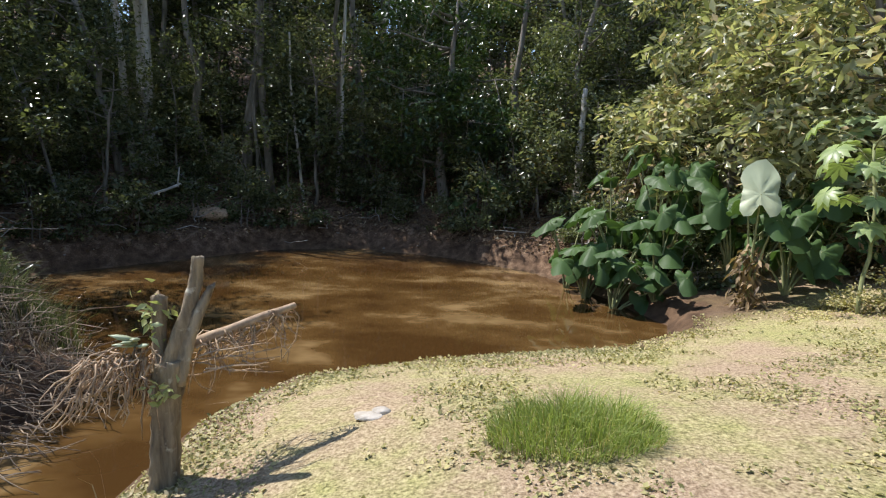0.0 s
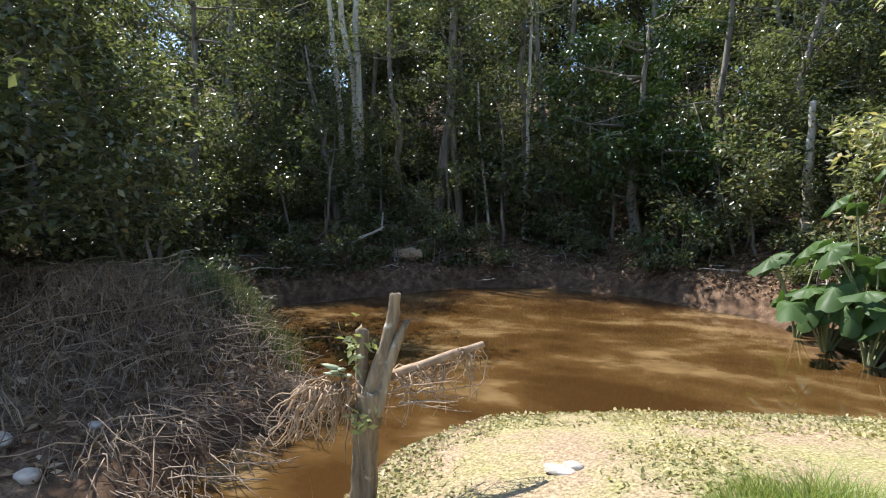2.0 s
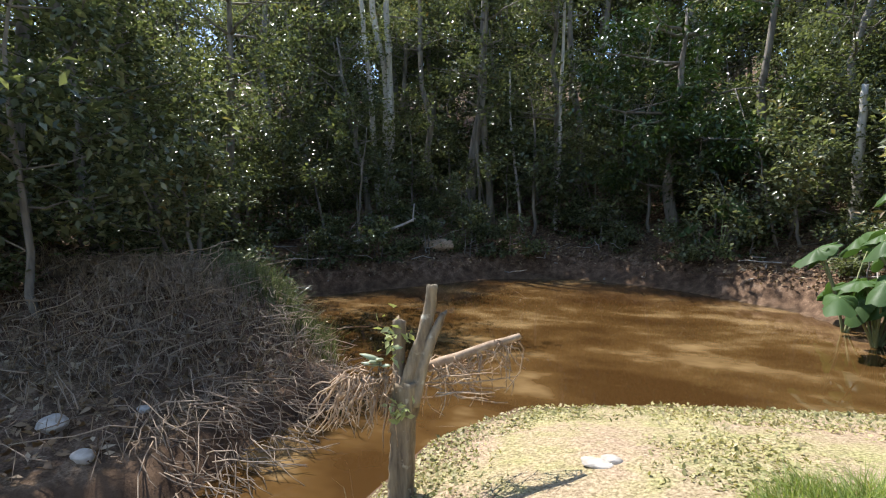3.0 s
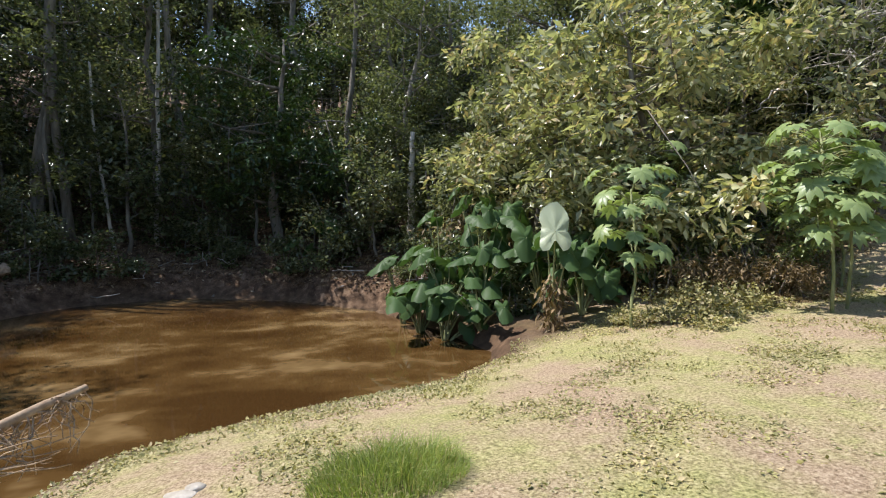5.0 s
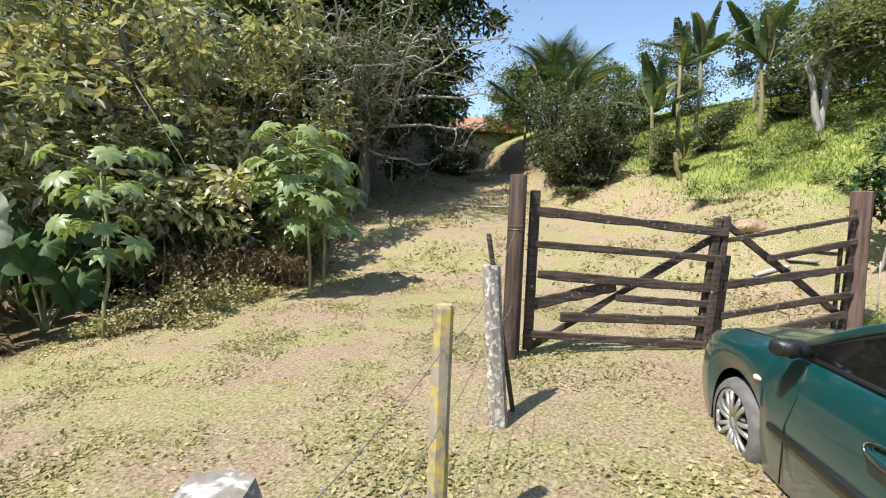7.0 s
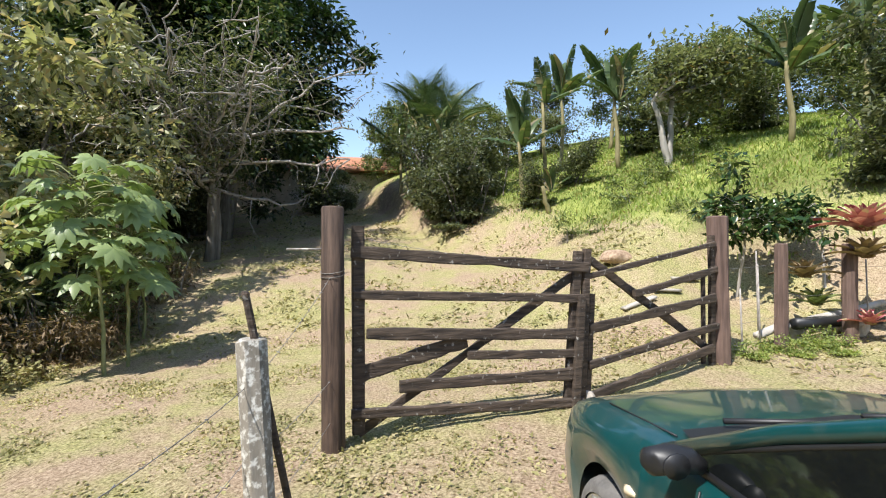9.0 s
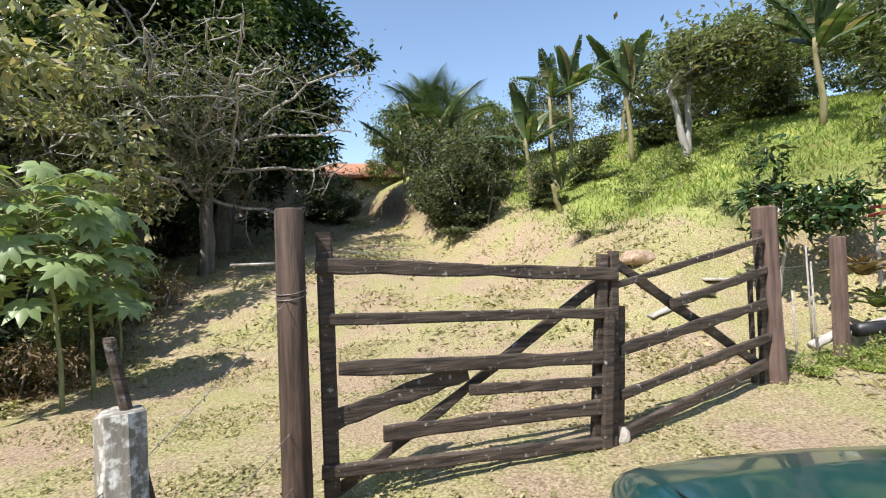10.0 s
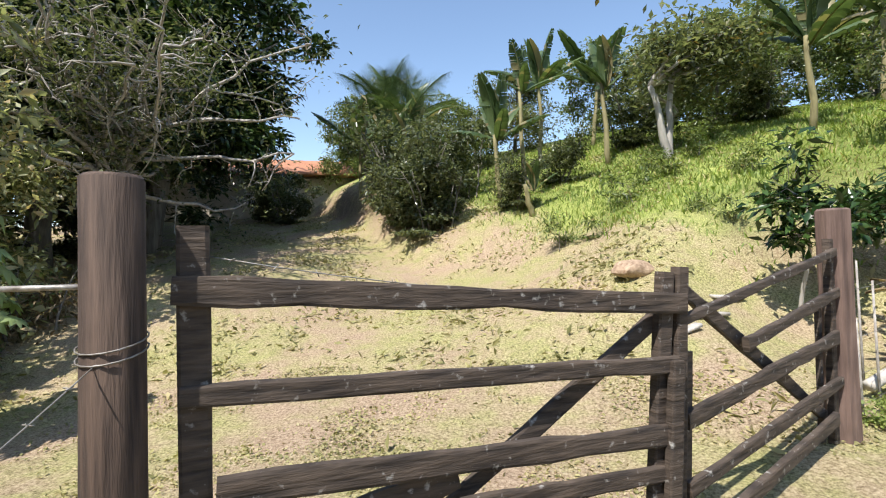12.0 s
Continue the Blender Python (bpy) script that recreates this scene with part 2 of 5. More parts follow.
# ---- mesh tools ----
class Shape:
    """Collects rings, tubes, boards and leaves into one mesh."""

    def __init__(self):
        self.verts, self.faces, self.count = [], [], 0

    def put(self, verts, faces):
        self.verts.append(np.asarray(verts, float).reshape(-1, 3))
        self.faces += [tuple(i + self.count for i in f) for f in faces]
        self.count += len(self.verts[-1])
        return self

    def tube(self, path, radii, sides=7, rough=0.0, rng=None, flat=1.0):
        path = np.asarray(path, float)
        n = len(path)
        radii = np.interp(np.linspace(0, 1, n), np.linspace(0, 1, len(radii)), radii)
        ahead = np.gradient(path, axis=0)
        ahead /= np.linalg.norm(ahead, axis=1)[:, None] + 1e-9
        ref = np.array([0, 0, 1.0]) if abs(ahead[:, 2]).mean() < 0.8 else np.array([1.0, 0, 0])
        u = np.cross(ahead, ref)
        u /= np.linalg.norm(u, axis=1)[:, None] + 1e-9
        v = np.cross(u, ahead)
        a = np.arange(sides) / sides * 2 * np.pi
        r = radii[:, None] * (1 + (rough * rng.normal(size=(n, sides)) if rough else np.zeros((n, sides))))
        ring = path[:, None] + r[..., None] * (np.cos(a)[None, :, None] * u[:, None] + flat * np.sin(a)[None, :, None] * v[:, None])
        faces = [(i * sides + j, i * sides + (j + 1) % sides, (i + 1) * sides + (j + 1) % sides, (i + 1) * sides + j) for i in range(n - 1) for j in range(sides)]
        faces += [tuple(range(sides))[::-1], tuple(range((n - 1) * sides, n * sides))]
        return self.put(ring, faces)

    def board(self, a, b, wide, thick, normal, rng, steps=7, wear=0.06):
        """A sawn board from a to b; its wide side faces along normal."""
        a, b, normal = (np.asarray(v, float) for v in (a, b, normal))
        ahead = (b - a) / np.linalg.norm(b - a)
        up = np.cross(normal, ahead)
        up /= np.linalg.norm(up)
        out = np.cross(ahead, up)
        c = 0.12
        prof = [(-0.5 + c, -0.5), (0.5 - c, -0.5), (0.5, -0.5 + c), (0.5, 0.5 - c), (0.5 - c, 0.5), (-0.5 + c, 0.5), (-0.5, 0.5 - c), (-0.5, -0.5 + c)]
        rings = []
        for i in range(steps):
            k = i / (steps - 1)
            w = wide * (1 + wear * rng.normal())
            mid = a + (b - a) * k + up * wear * 0.25 * wide * rng.normal()
            rings.append([mid + up * w * q + out * thick * s for s, q in prof])
        m = len(prof)
        faces = [(i * m + j, i * m + (j + 1) % m, (i + 1) * m + (j + 1) % m, (i + 1) * m + j) for i in range(steps - 1) for j in range(m)]
        faces += [tuple(range(m))[::-1], tuple(range((steps - 1) * m, steps * m))]
        return self.put(rings, faces)

    def mesh(self, name, material, smooth_faces=True):
        me = bpy.data.meshes.new(name)
        me.from_pydata(np.concatenate(self.verts).tolist(), [], self.faces)
        me.materials.append(material)
        me.polygons.foreach_set("use_smooth", np.full(len(me.polygons), smooth_faces))
        me.update()
        return me


def triangles(name, verts, tris, material):
    """A mesh from arrays, quick for many leaves."""
    me = bpy.data.meshes.new(name)
    verts, tris = np.asarray(verts, np.float32).reshape(-1, 3), np.asarray(tris, np.int32).reshape(-1, 3)
    me.vertices.add(len(verts))
    me.vertices.foreach_set("co", verts.ravel())
    me.loops.add(tris.size)
    me.loops.foreach_set("vertex_index", tris.ravel())
    me.polygons.add(len(tris))
    me.polygons.foreach_set("loop_start", np.arange(0, tris.size, 3, dtype=np.int32))
    me.polygons.foreach_set("loop_total", np.full(len(tris), 3, np.int32))
    me.materials.append(material)
    me.update(calc_edges=True)
    return me


def unit(v):
    return v / (np.linalg.norm(v, axis=-1, keepdims=True) + 1e-9)


def leaves(points, length, wide, rng, ahead=None, spread=1.0, upward=0.8, fold=0.25, vary=0.35):
    """Folded leaves of two or four triangles, set at points; ahead leans them, upward turns their faces to the sky."""
    n = len(points)
    a = rng.normal(size=(n, 3)) * spread
    a[:, 2] *= 0.6
    if ahead is not None:
        a = a + ahead
    a = unit(a)
    up = unit(rng.normal(size=(n, 3)) * (1 - upward) + np.array([0, 0, upward]))
    b = unit(np.cross(a, up))
    c = np.cross(b, a)
    size = length * (1 + vary * rng.uniform(-1, 1, n))[:, None]
    w = size * wide * 0.5
    base, mid, tip = points, points + a * size * 0.45 - c * size * 0.03, points + a * size - c * size * 0.16
    v = np.stack([base, mid + b * w + c * w * fold, tip, mid - b * w + c * w * fold], 1)
    i = np.arange(n)[:, None] * 4
    return v.reshape(-1, 3), np.concatenate([i + [0, 1, 2], i + [0, 2, 3]])


def blades(points, height, wide, rng, lean=0.5, ahead=None, bend=0.5):
    """Curved grass blades of three triangles."""
    n = len(points)
    side = rng.normal(size=(n, 3)) * lean
    side[:, 2] = 0
    if ahead is not None:
        side = side + ahead
    h = (height * (0.55 + 0.6 * rng.random(n)))[:, None] if np.isscalar(height) else (height * (0.7 + 0.4 * rng.random(n)))[:, None]
    a = rng.uniform(0, 2 * np.pi, n)
    b = np.stack([np.cos(a), np.sin(a), 0 * a], 1) * wide * 0.5
    up = np.array([0, 0, 1.0])
    mid = points + (up + side * 0.5) * h * 0.55
    tip = points + (up * (1 - bend * np.linalg.norm(side, axis=1, keepdims=True) * 0.5) + side) * h
    v = np.stack([points - b, points + b, mid + b * 0.8, mid - b * 0.8, tip], 1)
    i = np.arange(n)[:, None] * 5
    return v.reshape(-1, 3), np.concatenate([i + [0, 1, 2], i + [0, 2, 3], i + [3, 2, 4]])


def part(name, data, parent, label="", m=None):
    """Links a mesh as one part under a thing."""
    ob = new(name, data)
    ob.parent = parent
    if m is not None:
        ob.matrix_basis = m
    return tagged(ob, label)


def thing(name, label, category, m=None, group="", kind=""):
    ob = new(name)
    if m is not None:
        ob.matrix_basis = m
    return tagged(ob, label, category, group, kind)


def solo(name, data, label, category, m=None, group="", kind=""):
    ob = new(name, data)
    if m is not None:
        ob.matrix_basis = m
    return tagged(ob, label, category, group, kind)


def wander(rng, a, b, steps, sway):
    """A crooked line from a to b."""
    k = np.linspace(0, 1, steps)[:, None]
    line = np.asarray(a, float) + (np.asarray(b, float) - np.asarray(a, float)) * k
    off = np.cumsum(rng.normal(size=(steps, 3)) * sway, axis=0)
    return line + off - k * off[-1] * 0.7 - off[0]


# ---- terrain ----
WATER = -0.95
SHORE = [(-2.2, 1.2), (-1.75, 2.6), (-1.75, 3.7), (-1.3, 4.7), (0.0, 5.25), (1.0, 5.5), (2.2, 5.75), (3.3, 6.5), (3.75, 7.6), (3.2, 9.4), (2.0, 11.7),
         (0.1, 13.4), (-2.5, 14.6), (-5.0, 14.1), (-7.0, 11.7), (-8.6, 9.7), (-6.3, 7.2), (-4.7, 5.9), (-3.4, 4.9), (-3.7, 3.5), (-3.4, 2.4), (-4.2, 1.0), (-4.5, -0.5), (-3.3, -1.0)]


def smooth(a, b, v):
    """0 below a, 1 above b, with a soft step between."""
    s = np.clip((np.asarray(v, float) - a) / (b - a), 0, 1)
    return s * s * (3 - 2 * s)


def shore_distance(x, y):
    """Distance to the pond's edge, negative over the water."""
    x, y = np.asarray(x, float), np.asarray(y, float)
    best, inside = np.full(x.shape, 1e9), np.zeros(x.shape, bool)
    for (ax, ay), (bx, by) in zip(SHORE, SHORE[1:] + SHORE[:1]):
        k = np.clip(((x - ax) * (bx - ax) + (y - ay) * (by - ay)) / ((bx - ax) ** 2 + (by - ay) ** 2), 0, 1)
        best = np.minimum(best, np.hypot(x - ax - k * (bx - ax), y - ay - k * (by - ay)))
        cross = (ay > y) != (by > y)
        inside ^= cross & (x < (bx - ax) * (y - ay) / (by - ay + 1e-12) + ax)
    return np.where(inside, -best, best)


def wooded(x, y):
    """How far a place belongs to the wooded slope behind the pond."""
    return smooth(6.5, 2.5, x - 0.10 * (y - 12)) * smooth(6.0, 9.0, y - 0.55 * x)


def ground(x, y):
    """Height of the ground."""
    x, y = np.asarray(x, float), np.asarray(y, float)
    d = shore_distance(x, y)
    wood = wooded(x, y)
    hollow = smooth(-1.2, -2.6, y) * smooth(13.5, 10.8, x)
    lawn = 0.02 + 0.022 * np.clip(x, -8, 7) - 0.028 * np.clip(y, -3, 9) - 0.55 * np.exp(-(np.maximum(d, 0) / 2.2) ** 1.3)
    lawn = lawn + 0.18 * np.log1p(np.exp(np.clip((x - 9.3) * 1.5, -30, 30))) / 1.5 * smooth(60, 25, x) ** 0.2 * (1 - 0.7 * hollow)
    s = 0.61 * (x - 9.5) - 0.79 * (y + 3.0) - 1.3 * hollow
    rise = np.log1p(np.exp(np.clip((s - 0.1) * 2.5, -30, 30))) / 2.5
    lawn = lawn + 3.75 * (1 - np.exp(-rise / 5)) * smooth(4, 10, x)
    bank = 0.538 * x - 0.843 * y - 6.5
    lawn = lawn + smooth(-0.55, 0.1, bank) * smooth(4.5, 1.0, bank) * smooth(15.0, 17.0, x) * smooth(34, 26, x) * (0.38 + 0.05 * np.clip(x - 17, 0, 8))
    lawn = lawn + 0.55 * np.exp(-((x - 12.3) / 2.0) ** 2 - ((y + 1.5) / 1.7) ** 2)
    lawn = lawn + 0.45 * smooth(8.5, 12.5, x) * smooth(2.5, 6.5, y)
    deep = np.maximum(d, 0)
    slope = WATER + 0.42 * smooth(0, 0.55, d) + 0.30 * np.minimum(deep, 8) + 0.34 * np.clip(deep - 8, 0, 45)
    mound = 0.55 * np.exp(-((x + 5.9) / 1.5) ** 2 - ((y - 4.6) / 1.5) ** 2)
    z = lawn * (1 - wood) + slope * wood + mound * smooth(0, 0.8, d)
    bed = WATER - 0.55 * smooth(0, -1.2, d)
    edge = np.where(wood > 0.5, 0.25, 0.22)
    return bed + (z - bed) * smooth(-edge, 0.12, d)


def height(x, y):
    return float(ground(np.array([x]), np.array([y]))[0])


def spaced(lo, hi, step, far):
    inner = list(np.arange(lo, hi + step / 2, step))
    out, s = [], step
    while not out or out[-1] < far:
        s *= 1.3
        out.append((out[-1] if out else 0) + s)
    return np.array([lo - o for o in out[::-1]] + inner + [hi + o for o in out])


def build_ground():
    xs, ys = spaced(-11.0, 24.0, 0.16, 900.0), spaced(-5.0, 15.5, 0.16, 900.0)
    gx, gy = np.meshgrid(xs, ys)
    z = ground(gx, gy)
    near = smooth(40, 20, np.hypot(gx - 3, gy - 5))
    rough = np.array([noise.noise((x * 1.7, y * 1.7, 0)) * 0.5 + noise.noise((x * 5, y * 5, 3)) * 0.35 for x, y in zip(gx.ravel(), gy.ravel())]).reshape(gx.shape)
    wood, d = wooded(gx, gy), shore_distance(gx, gy)
    z = z + rough * near * (0.045 + 0.09 * wood) * smooth(-0.1, 0.5, d)
    v = np.stack([gx, gy, z], -1).reshape(-1, 3)
    ny, nx = gx.shape
    i = (np.arange(ny - 1)[:, None] * nx + np.arange(nx - 1)).ravel()
    me = triangles("ground", v, np.concatenate([np.stack([i, i + 1, i + nx + 1], 1), np.stack([i, i + nx + 1, i + nx], 1)]), M["ground"])
    me.polygons.foreach_set("use_smooth", np.ones(len(me.polygons), bool))
    s = 0.61 * (gx - 9.5) - 0.79 * (gy + 3.0)
    left = smooth(-2.6, -3.6, gx) * smooth(9, 5, gy)
    zones = {
        # the last term is no litter: it paints the cutting's shaded face dark
        "litter": np.clip(wood * smooth(-0.25, 0.0, d) + left * 0.9 + 0.6 * smooth(-0.2, 0.1, s) * smooth(0.9, 0.5, s) * smooth(16.5, 18.5, gx), 0, 1),
        # shoreline mud, then a patch for mud and painted shade under the taro
        "mud_shade": smooth(0.42, 0.05, d + 0.25 * rough) * (1 - 0.3 * wood) + 0.9 * np.exp(-((gx - 4.4) / 1.0) ** 4 - ((gy - 7.6) / 1.1) ** 4) * (1 - wood),
        "lush": smooth(0.9, 1.7, s + 0.9 * rough) * smooth(11.5, 13.5, gx + 0.6 * rough) * (1 - wood),
    }
    for name, values in zones.items():
        me.attributes.new(name, "FLOAT", "POINT").data.foreach_set("value", values.astype(np.float32).ravel())
    return solo("ground", me, "dry weedy lawn, muddy pond bank and leaf-strewn woodland slope", "ground", kind="structure")


build_ground()


def build_water():
    xs, ys = np.arange(-9.5, 4.6, 0.25), np.arange(-2.0, 14.6, 0.25)
    gx, gy = np.meshgrid(xs, ys)
    ny, nx = gx.shape
    i = (np.arange(ny - 1)[:, None] * nx + np.arange(nx - 1)).ravel()
    tris = np.concatenate([np.stack([i, i + 1, i + nx + 1], 1), np.stack([i, i + nx + 1, i + nx], 1)])
    d = shore_distance(gx, gy).ravel()
    tris = tris[(d[tris] < 0.45).all(1)]
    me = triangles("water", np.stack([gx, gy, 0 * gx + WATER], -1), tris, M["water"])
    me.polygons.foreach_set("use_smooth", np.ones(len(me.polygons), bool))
    solo("water", me, "still muddy brown pond water with sun dapples put into its colour", "pond", kind="structure")


build_water()


# ---- trees and shrubs ----
def grow(seed, tall, crown_r, crown_from, leaf_count, leaf, wide, bark, foliage, trunk_r, limbs=12, clumps=46, clump_r=0.75, upward=0.7, spread=1.0, droop=0.0, lean=0.0, stems=1, flat=1.0):
    """Trunk and crown meshes of a tree or shrub that stands at the origin."""
    rng = np.random.default_rng(seed)
    wood, tips = Shape(), []
    for k in range(stems):
        foot = np.array([0.0, 0, -0.25]) + (rng.normal(size=3) * [0.25, 0.25, 0] if stems > 1 else 0)
        top = foot + [lean * tall + rng.normal() * 0.05 * tall * stems, rng.normal() * 0.05 * tall * stems, tall * 0.93]
        line = wander(rng, foot, top, 10, 0.012 * tall)
        wood.tube(line, [trunk_r * 1.35, trunk_r, trunk_r * 0.7, trunk_r * 0.25], 8, 0.05, rng)
        for i in range(max(2, limbs // stems)):
            h = crown_from + (0.95 - crown_from) * (i + rng.random()) / max(2, limbs // stems)
            p = line[min(9, int(h * 10))] * 1.0
            a = rng.uniform(0, 2 * np.pi)
            reach = crown_r * (0.55 + 0.5 * rng.random()) * math.sqrt(max(0.12, 1 - (2 * (h - crown_from) / (1 - crown_from) - 0.9) ** 2 * 0.75))
            q = p + np.array([math.cos(a) * reach, math.sin(a) * reach, reach * rng.uniform(0.0, 0.6) - droop * reach])
            limb = wander(rng, p, q, 6, 0.03 * reach)
            wood.tube(limb, [trunk_r * 0.38, trunk_r * 0.08], 5)
            tips += [limb[3], limb[4], limb[5], limb[5]]
            for _ in range(2):
                e = limb[3] + rng.normal(size=3) * reach * 0.35
                wood.tube(wander(rng, limb[3], e, 4, 0.02), [trunk_r * 0.15, trunk_r * 0.04], 4)
                tips.append(e)
    tips = np.array(tips)
    centres = tips[rng.integers(0, len(tips), clumps)] + rng.normal(size=(clumps, 3)) * crown_r * 0.13
    which = rng.integers(0, clumps, leaf_count)
    off = unit(rng.normal(size=(leaf_count, 3))) * (rng.random((leaf_count, 1)) ** 0.5) * clump_r * rng.uniform(0.6, 1.3, clumps)[which][:, None]
    off[:, 2] *= 0.62 * flat
    pts = centres[which] + off
    pts[:, 2] = np.maximum(pts[:, 2], 0.05)
    v, f = leaves(pts, leaf, wide, rng, ahead=unit(off) * 0.7 + [0, 0, -droop], upward=upward, spread=spread)
    return wood.mesh("trunk", bark), triangles("crown", v, f, foliage)


def plant(name, meshes, label, category, x, y, turn=0.0, size=1.0, group="", sink=0.0, parts=("trunk", "crown")):
    ob = thing(name, label, category, Matrix.Translation((x, y, height(x, y) - sink)) @ pose(0, 0, 0, 0, 0, turn) @ Matrix.Scale(size, 4), group)
    for p, me in zip(parts, meshes):
        part(p, me, ob)
    return ob


TREES = [
    grow(11, 11.0, 2.6, 0.42, 5600, 0.15, 0.5, M["bark"], M["forest"], 0.13, 14, 60, 0.8),
    grow(12, 12.5, 2.3, 0.48, 4800, 0.14, 0.5, M["bark"], M["forest_grey"], 0.12, 14, 56, 0.75),
    grow(13, 9.0, 2.7, 0.30, 5600, 0.15, 0.5, M["bark"], M["forest"], 0.12, 14, 60, 0.85),
    grow(14, 10.0, 2.2, 0.25, 5000, 0.13, 0.5, M["bark"], M["forest_grey"], 0.10, 16, 64, 0.7),
]
SHRUBS = [
    grow(21, 3.4, 1.3, 0.15, 3000, 0.13, 0.48, M["bark"], M["forest"], 0.035, 12, 34, 0.5, stems=2),
    grow(22, 2.3, 1.1, 0.10, 2600, 0.12, 0.5, M["bark"], M["forest_grey"], 0.028, 12, 30, 0.45, stems=3),
    grow(23, 4.6, 1.5, 0.2, 3400, 0.14, 0.5, M["bark"], M["forest"], 0.04, 14, 40, 0.55),
    grow(24, 1.0, 0.8, 0.05, 1500, 0.10, 0.55, M["bark"], M["forest"], 0.015, 10, 24, 0.3, stems=3),
]


def scatter(rng, count, box, gap, accept):
    """Places in a box at least gap apart."""
    found = []
    for _ in range(count * 60):
        x, y = rng.uniform(box[0], box[1]), rng.uniform(box[2], box[3])
        if accept(x, y) and all((x - a) ** 2 + (y - b) ** 2 > gap * gap for a, b in found):
            found.append((x, y))
            if len(found) == count:
                break
    return found


def build_forest():
    rng = np.random.default_rng(5)

    def tree_place(x, y):
        d = float(shore_distance(np.array([x]), np.array([y]))[0])
        if y < 10 and x > -13.0:
            return False
        return d > 2.8 and (x < 5 or (y > 13.5 and x < 12 + 0.2 * (y - 13)))

    for i, (x, y) in enumerate(scatter(rng, 132, (-30, 17, -3, 44), 1.9, tree_place)):
        size = rng.uniform(0.78, 1.08) * (0.72 if y < 10.0 else 1.25 if y > 24 else 0.95)
        plant("tree", TREES[i % 4], "slender woodland tree with dark glossy leaves", "tree", x, y, rng.uniform(0, 360), size, "woodland trees")

    for x, y, turn in ((9, 19, 0), (12, 20, 60), (14, 23, 120), (10, 24, 200), (13, 17.5, 20), (16, 21, 80), (7, 21, 300)):
        plant("tree", TREES[2], "slender woodland tree with dark glossy leaves", "tree", x, y, turn, 1.2, "woodland trees")

    for x, y, turn in ((-11.6, 5.8, 0), (-11.4, 3.6, 90), (-12.4, 8.0, 200), (-12.6, 1.2, 40)):
        plant("tree", TREES[3], "slender woodland tree with dark glossy leaves", "tree", x, y, turn, 0.86, "woodland trees")

    backing = grow(16, 12.0, 3.3, 0.12, 11000, 0.22, 0.5, M["bark"], M["forest"], 0.14, 22, 90, 1.0)
    for i in range(16):
        x = -30 + 2.7 * i
        plant("tree", backing, "tall leafy tree deep in the wood", "tree", x, 29.0 + 3.0 * (i % 2) - 0.02 * x * x * (x < 0), 67 * i, 0.92 + 0.1 * (i % 3), "woodland trees")

    for x, y, turn, size in ((-9.2, 5.4, 40, 0.58),):
        plant("tree", backing, "leafy dark tree over the shaded bank", "tree", x, y, turn, size, "woodland trees")

    for x, y, turn in ((-9.6, 4.4, 15), (-10.0, 7.2, 130), (-10.6, 9.6, 250)):
        plant("tree", TREES[0], "slender woodland tree with dark glossy leaves", "tree", x, y, turn, 0.8, "woodland trees")

    for x, y, turn in ((19.5, 19.5, 0), (23.5, 22.5, 100), (27.5, 24.0, 210), (17.0, 17.0, 300)):
        plant("tree", TREES[2], "slender woodland tree with dark glossy leaves", "tree", x, y, turn, 1.1, "woodland trees")

    def shrub_place(x, y):
        d = float(shore_distance(np.array([x]), np.array([y]))[0])
        if y < 8 and x > -6.5:
            return False
        return 0.6 < d < 13 and (x < 5.5 or y > 11.5) and x < 13

    for i, (x, y) in enumerate(scatter(rng, 190, (-22, 13, 1, 25), 0.95, shrub_place)):
        d = float(shore_distance(np.array([x]), np.array([y]))[0])
        kind = 3 if d < 1.8 else i % 4
        plant("shrub", SHRUBS[kind], "dark leafy undergrowth shrub on the wooded bank", "shrub", x, y, rng.uniform(0, 360), rng.uniform(0.8, 1.25), "undergrowth shrubs")


build_forest()


